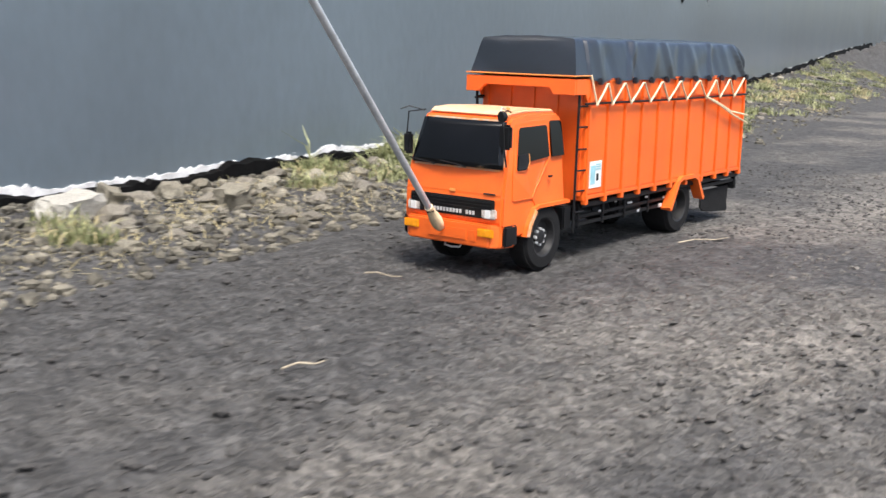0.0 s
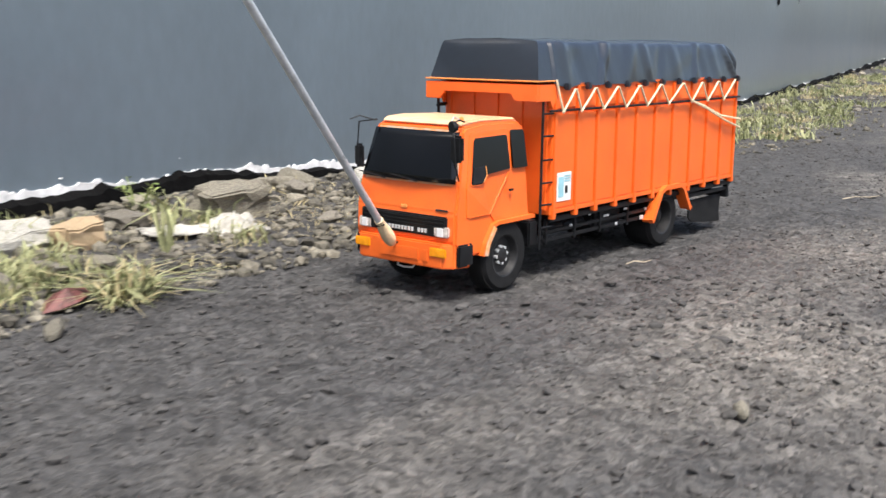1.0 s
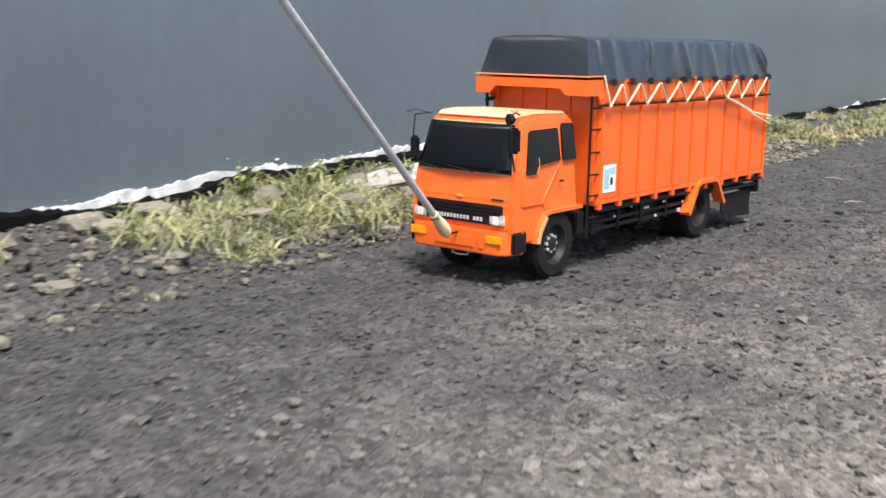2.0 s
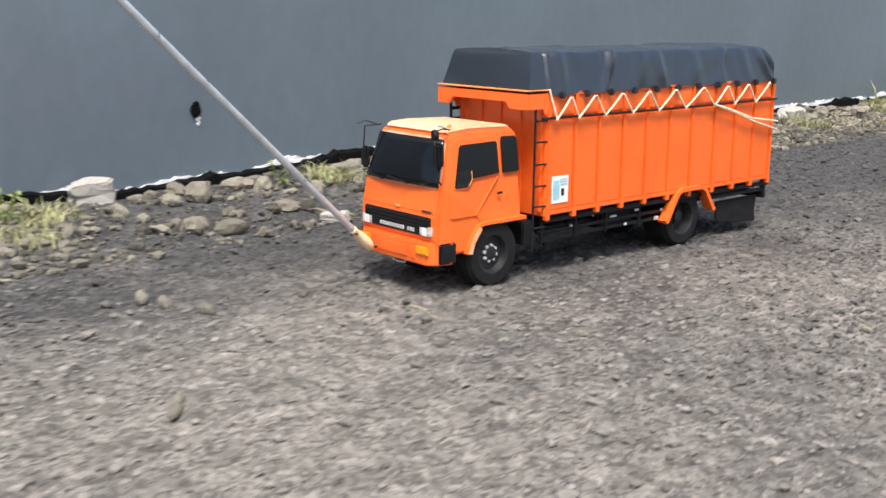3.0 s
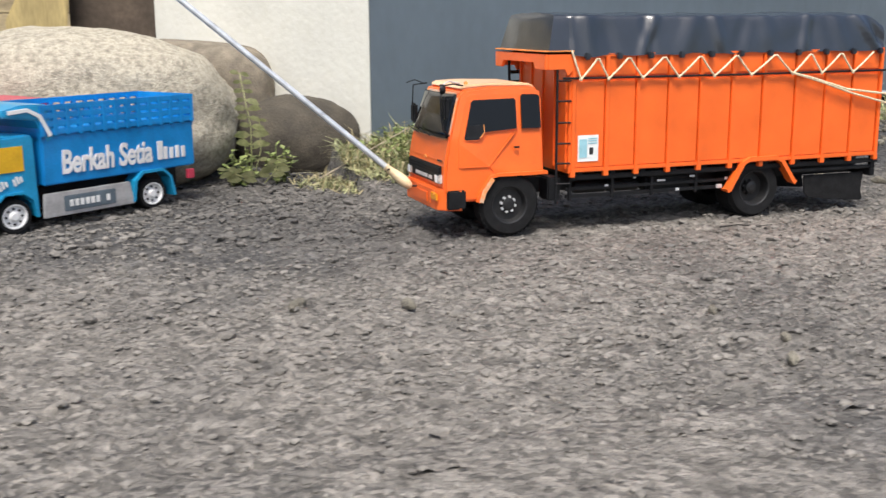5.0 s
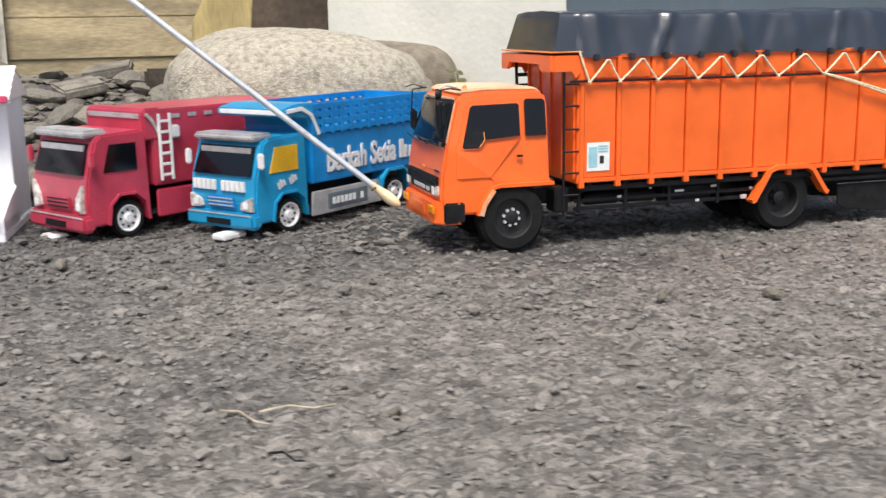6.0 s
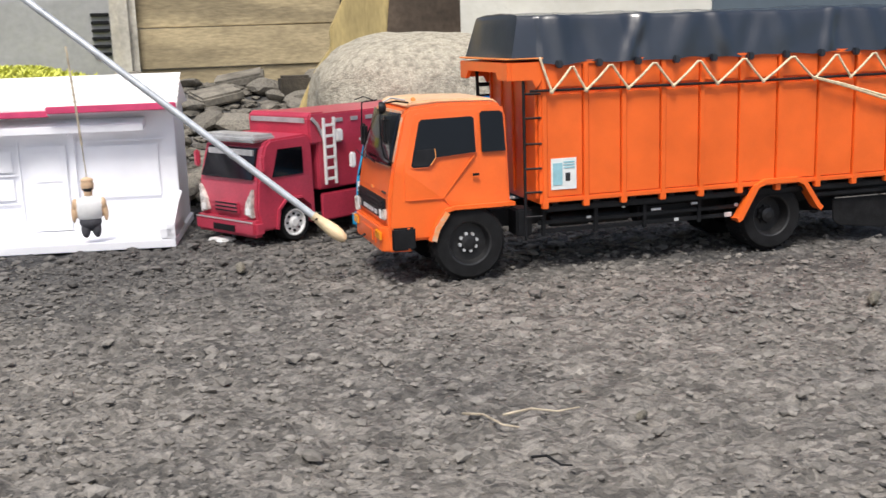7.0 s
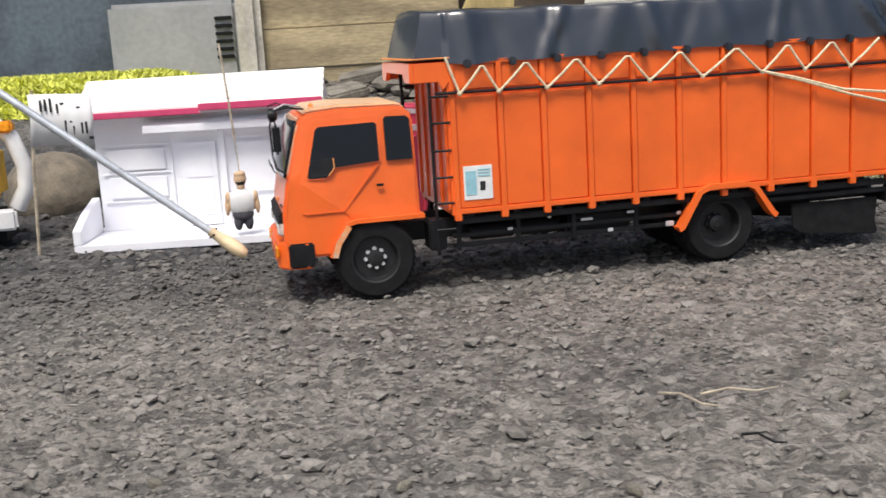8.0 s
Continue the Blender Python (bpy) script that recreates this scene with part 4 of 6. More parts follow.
def make_truck():
    t = empty("cargo_truck", "orange model cargo truck with a roped black tarpaulin", "toy truck", pose(*DRIVE[0][1:3], 0, 0, 0, DRIVE[0][3]))
    cn, cf = -0.106, mirror_y(-0.106)
    # cab shell
    prof = [(-0.090, 0.052), (-0.0965, 0.070), (-0.0955, 0.105), (-0.089, 0.138), (-0.0715, 0.199), (-0.065, 0.2045), (-0.03, 0.208), (0.035, 0.207), (0.0475, 0.2035), (0.0515, 0.194), (0.0525, 0.085), (0.046, 0.0835), (-0.026, 0.0835), (-0.0435, 0.052)]
    bm = prism(prof, cn, cf, 0.0035)
    taper(bm, 0.13, 0.21, 0.012)
    cab = part("cab", bm, ORANGE, t, "orange cab with tinted windows")
    # roof coloured paler than the cab to show the light from above
    bm = prism([(-0.067, 0.2045), (-0.03, 0.2075), (0.035, 0.2065), (0.046, 0.2035), (0.038, 0.2105), (-0.03, 0.2125), (-0.061, 0.2105)], cn + 0.016, cf - 0.016, 0.002)
    part("roof_panel", bm, TOPLIT_ROOF, cab, "pale orange roof with top light painted in")

    def side_y(z, proud):
        return cn + 0.012 * min(1, max(0, (z - 0.13) / 0.08)) - proud

    def side_plate(outline, proud, thick=0.002, mirror=False):
        b = bmesh.new()
        f = (lambda y: mirror_y(y)) if mirror else (lambda y: y)
        o = [b.verts.new((x, f(side_y(z, proud)), z)) for x, z in outline]
        i = [b.verts.new((x, f(side_y(z, proud - thick)), z)) for x, z in outline]
        b.faces.new(o)
        b.faces.new(i[::-1])
        for k in range(len(o)):
            j = (k + 1) % len(o)
            b.faces.new((o[k], o[j], i[j], i[k]))
        return b

    win = [(-0.0645, 0.137), (-0.067, 0.139), (-0.0545, 0.1875), (-0.051, 0.1905), (0.0085, 0.1915), (0.0115, 0.189), (0.0115, 0.1505), (-0.036, 0.147), (-0.044, 0.139), (-0.047, 0.137)]
    quarter = [(0.019, 0.150), (0.0195, 0.194), (0.022, 0.1965), (0.044, 0.196), (0.0475, 0.193), (0.048, 0.150)]
    for mir in (False, True):
        door = part("door", side_plate([(-0.0755, 0.10), (-0.0755, 0.1335), (-0.0605, 0.1945), (-0.055, 0.198), (0.0135, 0.1985), (0.016, 0.196), (0.016, 0.087), (-0.02, 0.087), (-0.03, 0.099)], 0.0008, mirror=mir), ORANGE, t)
        part("window", side_plate(win, 0.0016, mirror=mir), GLASS, door, "tinted side window")
        grow = [(-0.0405 + (x + 0.0275) * 1.035 + 0.013, 0.164 + (z - 0.164) * 1.045) for x, z in win]
        part("window_trim", side_plate(grow, 0.0012, mirror=mir), ORANGE, door)
        part("window", side_plate(quarter, 0.0014, mirror=mir), GLASS, cab, "tinted quarter window")
        part("vent_panel", side_plate([(-0.0650, 0.1385), (-0.0605, 0.1565), (-0.0385, 0.1575), (-0.0380, 0.1475), (-0.0445, 0.1390)], 0.0026, mirror=mir), BLACK, door, "small black vent panel")
        part("vent_edge", side_plate([(-0.0384, 0.1572), (-0.0374, 0.1572), (-0.0370, 0.1468), (-0.0442, 0.1384), (-0.0448, 0.1392), (-0.0380, 0.1472)], 0.003, mirror=mir), ORANGE_PALE, door)
        part("handle", side_plate([(0.006, 0.1235), (0.006, 0.1262), (0.0135, 0.1262), (0.0135, 0.1235)], 0.003, mirror=mir), BLACK, door)
        part("crease", side_plate([(-0.0725, 0.0992), (-0.0725, 0.1003), (-0.031, 0.1006), (0.0085, 0.1465), (0.0098, 0.1465), (-0.0298, 0.0992)], 0.0016, mirror=mir), ORANGE, door)
        # step and wheel arch
        y0, y1 = (cn - 0.006, cn + 0.02) if not mir else (cf - 0.02, cf + 0.006)
        part("wheel_arch", ribbon([(-0.0455, 0.05), (-0.041, 0.063), (-0.0265, 0.0835), (-0.018, 0.0855), (0.056, 0.0855)], y0, y1, 0.0045), ORANGE, cab)
        part("arch_edge", ribbon([(-0.0415, 0.05), (-0.037, 0.064), (-0.0245, 0.0815)], y0 - 0.001, y1 + 0.001, 0.006), CHIPPED, cab, "worn pale edge of the wheel arch")

    # windscreen and front
    def front_plate(x0, z0, x1, z1, ya, yb, yc, yd, proud, thick=0.002):
        b = bmesh.new()
        o = [(x0, ya, z0), (x0, yb, z0), (x1, yd, z1), (x1, yc, z1)]
        p = [b.verts.new((x - proud, y, z)) for x, y, z in o]
        q = [b.verts.new((x - proud + thick, y, z)) for x, y, z in o]
        b.faces.new(p)
        b.faces.new(q)
        for k in range(4):
            b.faces.new((p[k], p[(k + 1) % 4], q[(k + 1) % 4], q[k]))
        bmesh.ops.recalc_face_normals(b, faces=b.faces)
        bmesh.ops.bevel(b, geom=[e for e in b.edges if abs((e.verts[0].co - e.verts[1].co).x) > thick * 0.8 and (e.verts[0].co - e.verts[1].co).length < thick * 2], offset=0.006, segments=4, affect="EDGES")
        return b
    part("screen_surround", front_plate(-0.0893, 0.137, -0.0713, 0.200, cn + 0.0045, cf - 0.0045, cn + 0.0125, cf - 0.0125, 0.0006), CHIPPED, cab)
    b = bmesh.new()                                     # bowed glass, thickest in the middle
    grid = [[b.verts.new(((-0.0885 + 0.0165 * u) - 0.0018 - 0.0075 * (1 - abs(2 * v - 1) ** 2.6) * (0.6 + 0.4 * math.sin(u * math.pi)), cn + 0.0058 + 0.0077 * u + v * (cf - cn - 0.0116 - 0.0154 * u), 0.140 + 0.0585 * u)) for v in [k / 20 for k in range(21)]] for u in [k / 8 for k in range(9)]]
    for ra, rb in zip(grid, grid[1:]):
        for k in range(20):
            b.faces.new((ra[k], ra[k + 1], rb[k + 1], rb[k]))
    screen = part("windscreen", b, GLASS, cab, "dark tinted bowed windscreen", smooth=True)
    screen.modifiers.new("thick", "SOLIDIFY").thickness = 0.0016
    for y, a in ((MID - 0.02, 12), (MID + 0.03, 10)):
        part("wiper", tube([(-0.0960, y, 0.1395), (-0.0985, y + 0.012, 0.1425), (-0.0980, y + 0.04, 0.1455)], 0.0008, 5), BLACK, cab)
    part("grille", box((-0.0995, cn + 0.012, 0.077), (-0.094, cf - 0.012, 0.1015), 0.0015), BLACK, cab, "black grille")
    for k in range(3):
        part("grille_bar", box((-0.1008, cn + 0.014, 0.0885 + k * 0.0042), (-0.0992, cf - 0.014, 0.0903 + k * 0.0042), 0.0005), BLACK, cab)
    # the maker's lettering as plain raised bars
    for k in range(14):
        if k == 10:
            continue
        y = MID + 0.033 - k * 0.0052
        part("letter_bar", box((-0.1008, y - 0.0042, 0.0805), (-0.0994, y - 0.0008, 0.0855), 0.0003), STEEL, cab)
    for y in (cn + 0.019, cf - 0.019):
        lamp = part("headlamp", box((-0.1010, y - 0.0105, 0.0775), (-0.0945, y + 0.0105, 0.0900), 0.0015), LENS, t, "clear square headlamp")
        part("lamp_glass", box((-0.1018, y - 0.0045, 0.0785), (-0.1008, y + 0.0045, 0.0890), 0.0004), WHITE, lamp)
    part("bonnet_badge", box((-0.0968, MID - 0.005, 0.1065), (-0.0948, MID + 0.005, 0.1105), 0.0008), ORANGE_PALE, cab)
    part("badge", box((-0.0965, cn + 0.012, 0.1075), (-0.0945, cn + 0.03, 0.1095), 0.0004), PRINT, cab)
    # bumper
    b = prism([(cn + 0.003, -0.094), (cn - 0.003, -0.070), (cn + 0.004, -0.066), (cf - 0.004, -0.066), (cf + 0.003, -0.070), (cf - 0.003, -0.094), (cf - 0.014, -0.104), (cn + 0.014, -0.104)], 0.0405, 0.0705, 0.002)
    for v in b.verts:                                   # the outline lies flat: (y, x) at heights z
        v.co = Vector((v.co.z, v.co.x, v.co.y))
    bumper = part("bumper", b, ORANGE, t, "orange bumper")
    for lo, hi in ((-0.052, -0.002),):
        part("plate_panel", box((-0.1055, lo - 0.006, 0.0475), (-0.1035, hi + 0.006, 0.0625), 0.001), ORANGE, bumper)
    part("plate_panel", box((-0.1052, -0.072, 0.047), (-0.1035, -0.064, 0.062), 0.001), ORANGE, bumper)
    for y in (cn + 0.019, cf - 0.019):
        part("indicator", box((-0.1058, y - 0.0125, 0.0545), (-0.1030, y + 0.0125, 0.0655), 0.0012), AMBER, bumper, "amber indicator lens")
    for y in (cn - 0.001, cf + 0.001):
        part("bumper_end", box((-0.093, y - 0.0028, 0.0425), (-0.0655, y + 0.0028, 0.069), 0.002), BLACK, bumper, "black bumper end")
    part("tow_eye", tube([(-0.088, MID + 0.014, 0.042), (-0.094, MID + 0.012, 0.035), (-0.095, MID, 0.034), (-0.094, MID - 0.012, 0.035), (-0.088, MID - 0.014, 0.042)], 0.0013, 8), STEEL, bumper)
    # mirrors and lamps at the windscreen's corners
    part("mirror_arm", tube([(-0.064, cn + 0.014, 0.210), (-0.080, cn + 0.008, 0.213), (-0.0975, cn + 0.004, 0.211), (-0.1015, cn - 0.001, 0.195), (-0.101, cn - 0.003, 0.165), (-0.0985, cn - 0.004, 0.152), (-0.088, cn + 0.002, 0.144)], 0.0011, 6), BLACK, cab)
    part("mirror_arm", tube([(-0.066, cn + 0.02, 0.2125), (-0.084, cn + 0.014, 0.2165), (-0.0955, cn + 0.008, 0.212)], 0.001, 6), STEEL, cab)
    part("mirror", box((-0.0995, cn - 0.010, 0.166), (-0.0915, cn + 0.008, 0.197), 0.003), BLACK, cab, "black wing mirror")
    ball = lathe([(0.001, -0.004), (0.005, -0.003), (0.0072, 0.001), (0.0068, 0.004), (0.001, 0.0045)], 16, None, Matrix.Translation((-0.0965, cn + 0.003, 0.2065)) @ Matrix.Rotation(radians(70), 4, "Z"))
    part("round_mirror", ball, BLACK, cab, "small round black mirror", smooth=True)
    part("mirror_arm", tube([(-0.070, cf - 0.012, 0.207), (-0.086, cf + 0.004, 0.204), (-0.0875, cf + 0.006, 0.170), (-0.085, cf - 0.002, 0.148)], 0.001, 6), BLACK, cab)
    part("mirror", box((-0.0885, cf - 0.002, 0.148), (-0.0805, cf + 0.012, 0.177), 0.003), BLACK, cab, "black wing mirror")
    part("roof_lamp", lathe([(0.0025, -0.0025), (0.003, 0), (0.0015, 0.0025)], 10, None, Matrix.Translation((-0.055, cn + 0.026, 0.2125))), ORANGE_PALE, cab)
    part("aerial", tube([(-0.073, cf - 0.012, 0.206), (-0.083, cf + 0.006, 0.211), (-0.094, cf + 0.012, 0.207)], 0.0008, 5), BLACK, cab)

    # cargo box
    body = part("cargo_box", box((0.091, NEAR + 0.003, 0.0885), (0.6205, FAR - 0.003, 0.243), 0.001), ORANGE, t, "orange ribbed cargo box")
    for s, y in ((-1, NEAR), (1, FAR)):
        for k in range(10):
            x0, x1 = RIBS[k] + 0.0034, RIBS[k + 1] - 0.0042
            part("panel", box((x0, y - 0.0008, 0.092), (x1, y + 0.004 if s < 0 else y - 0.004, 0.213), 0.0008), ORANGE, body)
            part("panel", box((x0, y - 0.0008, 0.220), (x1, y + 0.004 if s < 0 else y - 0.004, 0.246), 0.0008), ORANGE, body)
        for k, x in enumerate(RIBS):
            part("rib", box((x - 0.0030, y + s * 0.0035, 0.086), (x + 0.0030, y - s * 0.003, 0.2475), 0.0008), ORANGE, body)
            part("rib_foot", box((x - 0.0038, y + s * 0.0040, 0.0785), (x + 0.0038, y - s * 0.004, 0.0875), 0.0008), ORANGE, body)
        part("bottom_rail", box((0.090, y + s * 0.0025, 0.0855), (0.6215, y - s * 0.004, 0.0915), 0.001), ORANGE, body)
        part("top_rail", box((0.088, y + s * 0.003, 0.2455), (0.6225, y - s * 0.004, 0.2515), 0.001), ORANGE, body)
        part("rope_bar", tube([(0.074, y + s * 0.0055, 0.2175), (0.35, y + s * 0.0065, 0.2165), (0.6245, y + s * 0.0055, 0.2175)], 0.0016, 8), BLACK, body, "black rope bar")
    part("headboard", box((0.0865, NEAR - 0.001, 0.084), (0.0915, FAR + 0.001, 0.246), 0.001), ORANGE, body)
    for k in range(5):
        y = NEAR + 0.008 + k * 0.039
        part("headboard_rib", box((0.0838, y - 0.003, 0.09), (0.0868, y + 0.003, 0.236), 0.0006), ORANGE, body)
    # visor over the cab: front lip, cheeks and roof
    lip = [(NEAR - 0.003, 0.2505), (NEAR - 0.003, 0.2295), (NEAR + 0.030, 0.2295), (NEAR + 0.037, 0.2385), (FAR - 0.030, 0.2385), (FAR - 0.020, 0.2285), (FAR + 0.003, 0.2285), (FAR + 0.003, 0.2505)]
    b = prism(lip, 0.0475, 0.0525, 0.0008, None, "x")
    visor = part("visor", b, ORANGE, t, "orange overhanging visor")
    part("visor_roof", box((0.0525, NEAR - 0.003, 0.2505), (0.092, FAR + 0.003, 0.2505), 0.0008), ORANGE, visor)
    for y in (NEAR - 0.003, FAR - 0.001):
        part("visor_cheek", prism([(0.0525, 0.2295), (0.0525, 0.2505), (0.091, 0.2505), (0.091, 0.2295), (0.083, 0.2200), (0.078, 0.2295)], y, y + 0.004, 0.0006), ORANGE, visor)
    part("visor_edge", box((0.0468, NEAR - 0.004, 0.2535), (0.092, FAR + 0.004, 0.2552), 0.0006), ORANGE_PALE, visor)
    # tarpaulin over the load
    bm = bmesh.new()
    rings = []
    n = 170
    x0, x1 = 0.0535, 0.624
    # soft creases from the ties up to the edge: foot x, top x, depth, half width
    FOLDS = ((0.118, 0.112, 0.004, 0.016), (0.150, 0.138, -0.003, 0.02), (0.196, 0.222, 0.0055, 0.014), (0.214, 0.204, -0.0035, 0.014), (0.262, 0.285, 0.003, 0.024), (0.331, 0.318, 0.0045, 0.016), (0.352, 0.372, -0.003, 0.018),
             (0.415, 0.402, 0.003, 0.022), (0.468, 0.485, 0.0045, 0.014), (0.492, 0.482, -0.003, 0.02), (0.545, 0.53, 0.003, 0.02), (0.612, 0.570, 0.0065, 0.016), (0.628, 0.592, -0.007, 0.018))
    LEVELS = (0.0, 0.16, 0.32, 0.48, 0.64, 0.79, 0.90, 0.965, 0.992, 1.0)
    DRAW = (0.0, 0.0, 0.0, 0.0, 0.0, 0.0, 0.0003, 0.0012, 0.003, 0.006)
    for i in range(n + 1):
        x = x0 + (x1 - x0) * i / n
        top = 0.3025 - 0.003 * max(0, (x - 0.12) / 0.5) + 0.0022 * noise.noise(Vector((x * 9, 5, 0)))
        top += sum(0.35 * abs(a) * max(0, 1 - abs(x - xt) / w) for _, xt, a, w in FOLDS)
        top -= 0.014 * max(0, 1 - (x1 - x) / 0.03) ** 1.5
        foot = 0.2525 if x < 0.088 else 0.2475 + 0.003 * noise.noise(Vector((x * 30, 8, 0)))
        ring = []
        for s, y in ((-1, NEAR), (1, FAR)):
            lean = 0.011 + 0.003 * noise.noise(Vector((x * 9, 3 * s, 0)))
            col = []
            for u, draw in zip(LEVELS, DRAW):
                z = foot + (top - foot) * u
                wave = 0.0016 * noise.noise(Vector((x * 14 - u, 11 * s, u * 1.4))) + 0.0006 * noise.noise(Vector((x * 50 + u * 3, 7 * s, u * 5)))
                for xf, xt, a, w in FOLDS:
                    k = max(0, 1 - abs(x - (xf + (xt - xf) * u)) / w)
                    wave += 0.9 * a * k * k * (3 - 2 * k) * (0.35 + 0.65 * math.sin(u * 2.7 + 0.2))
                if x < 0.1:
                    wave *= 0.25
                out = 0.0045 if x > 0.088 else 0.001
                col.append(Vector((x + 0.013 * u * max(0, 1 - (x - x0) / 0.03), y + s * (out - lean * u - draw + wave), z)))
            ring.append(col)
        mid = []
        for k in range(1, 8):
            u = k / 8
            a, b = ring[0][-1], ring[1][-1]
            p = a.lerp(b, u)
            p.z = top + 0.003 * math.sin(u * math.pi) + 0.0015 * noise.noise(Vector((x * 22, u * 6, 2)))
            mid.append(p)
        rings.append([bm.verts.new(p) for p in ring[0] + mid + ring[1][::-1]])
    for a, b in zip(rings, rings[1:]):
        for k in range(len(a) - 1):
            bm.faces.new((a[k], b[k], b[k + 1], a[k + 1]))
    rows = []
    for k in range(10):
        a, b = rings[0][k], rings[0][26 - k]
        if k == 9:
            rows.append([a] + rings[0][10:17] + [b])
            continue
        row = [a]
        for j in range(1, 8):
            q = a.co.lerp(b.co, j / 8)
            q.x -= 0.003 * math.sin(j / 8 * math.pi) * math.sin(k / 9 * math.pi) + 0.004 * noise.noise(Vector((j * 0.8, k * 0.25, 4))) * math.sin(k / 9 * math.pi)
            row.append(bm.verts.new(q))
        rows.append(row + [b])
    for a, b in zip(rows, rows[1:]):
        for j in range(8):
            bm.faces.new((a[j], b[j], b[j + 1], a[j + 1]))
    bm.faces.new(rings[-1][::-1])
    tarp = part("tarpaulin", bm, TARP, t, "wrinkled black plastic tarpaulin", smooth=True)
    for k in range(11):
        x = 0.11 + k * 0.05
        part("tie_loop", box((x - 0.004, NEAR - 0.0105, 0.2425), (x + 0.004, NEAR - 0.003, 0.2515), 0.0015), TARP, tarp)
    # rope zigzag
    low = [0.100, 0.143, 0.197, 0.256, 0.315, 0.378, 0.450, 0.503, 0.560]
    for s, y in ((-1, NEAR), (1, FAR)):
        yo = y + s * 0.0085
        pts = [(0.0865, yo - s * 0.003, 0.2555)]
        for k, x in enumerate(low):
            pts.append((x, yo, 0.2155))
            nxt = low[k + 1] if k + 1 < len(low) else 0.622
            pts.append(((x + nxt) / 2 + 0.004, yo + s * 0.0015, 0.2455))
        fine = [Vector(pts[0])]
        for a, b in zip(pts, pts[1:]):
            a, b = Vector(a), Vector(b)
            fine += [a.lerp(b, 0.07), a.lerp(b, 0.5) - Vector((0, 0, 0.0008)), a.lerp(b, 0.93)]
        part("rope", tube(fine + [Vector(pts[-1])], 0.0015, 7), ROPE, body, "cream rope laced over a black bar")
    yo = NEAR - 0.0095
    part("rope_tail", tube([(0.448, yo, 0.2175), (0.50, yo - 0.001, 0.203), (0.56, yo, 0.184), (0.627, yo + 0.002, 0.1675)], 0.0016, 6), ROPE, body)
    part("rope_tail", tube([(0.448, yo, 0.2175), (0.49, yo - 0.001, 0.2075), (0.55, yo, 0.1905), (0.627, yo + 0.002, 0.181)], 0.0016, 6), ROPE, body)
    for x in low:
        part("rope_knot", lathe([(0.0012, -0.002), (0.003, 0), (0.0012, 0.002)], 8, None, Matrix.Translation((x, yo + 0.001, 0.216))), ROPE, body)
    # sticker with a plain blot and bars
    st = part("sticker", box((0.1005, NEAR - 0.0018, 0.1005), (0.1325, NEAR - 0.0002, 0.1375), 0), STICKER, t, "white paper sticker")
    part("print", box((0.1025, NEAR - 0.0024, 0.106), (0.1145, NEAR - 0.0014, 0.132), 0), PALE_BLUE, st)
    part("print", box((0.1185, NEAR - 0.0024, 0.110), (0.1245, NEAR - 0.0014, 0.120), 0.0004), PRINT, st)
    for k in range(3):
        part("print", box((0.116, NEAR - 0.0024, 0.1255 + k * 0.0033), (0.130, NEAR - 0.0014, 0.127 + k * 0.0033), 0), PALE_BLUE, st)

    # frame, guards and boxes below
    frame_ob = part("chassis", box((-0.085, MID - 0.034, 0.052), (0.63, MID - 0.024, 0.074), 0.001), BLACK, t, "black ladder chassis")
    part("rail", box((-0.085, MID + 0.024, 0.052), (0.63, MID + 0.034, 0.074), 0.001), BLACK, frame_ob)
    for k in range(9):
        part("cross_member", box((0.06 + k * 0.07, MID - 0.026, 0.056), (0.068 + k * 0.07, MID + 0.026, 0.072)), BLACK, frame_ob)
    for x in RIBS[:-1]:
        part("floor_bearer", box((x + 0.012, NEAR + 0.006, 0.074), (x + 0.020, FAR - 0.006, 0.0865)), BLACK, frame_ob)
    part("floor_edge", box((0.092, NEAR + 0.003, 0.0735), (0.63, NEAR + 0.008, 0.0805), 0.001), BLACK, frame_ob)
    for s, y in ((-1, NEAR + 0.012), (1, FAR - 0.012)):
        for z in (0.047, 0.0575):
            part("guard_bar", box((0.088, y - 0.002, z), (0.365, y + 0.002, z + 0.005), 0.0008), BLACK, frame_ob)
        for x in (0.092, 0.16, 0.225, 0.30, 0.36):
            part("guard_post", box((x, y - 0.0035, 0.044), (x + 0.005, y + 0.001, 0.078), 0.0008), BLACK, frame_ob)
    part("battery_box", box((0.062, NEAR + 0.014, 0.045), (0.082, NEAR + 0.045, 0.078), 0.002), BLACK, frame_ob)
    part("fuel_tank", box((0.225, NEAR + 0.02, 0.046), (0.30, NEAR + 0.052, 0.072), 0.004), BLACK, frame_ob)
    for x, w, z, h in ((0.15, 0.006, 0.061, 0.003), (0.197, 0.004, 0.07, 0.006), (0.236, 0.014, 0.0635, 0.003), (0.268, 0.006, 0.048, 0.004), (0.291, 0.009, 0.067, 0.003), (0.338, 0.010, 0.0475, 0.006), (0.352, 0.005, 0.06, 0.004)):
        part("bracket", box((x, NEAR + 0.0085, z), (x + w, NEAR + 0.0105, z + h), 0.0006), STEEL, frame_ob)
    for x in (0.118, 0.172):
        tank = lathe([(0.001, -0.026), (0.007, -0.026), (0.009, -0.022), (0.009, 0.022), (0.007, 0.026), (0.001, 0.026)], 16, None, Matrix.Translation((x + 0.02, MID - 0.05, 0.058)) @ Matrix.Rotation(radians(90), 4, "Z"))
        part("air_tank", tank, BLACK, frame_ob, smooth=True)
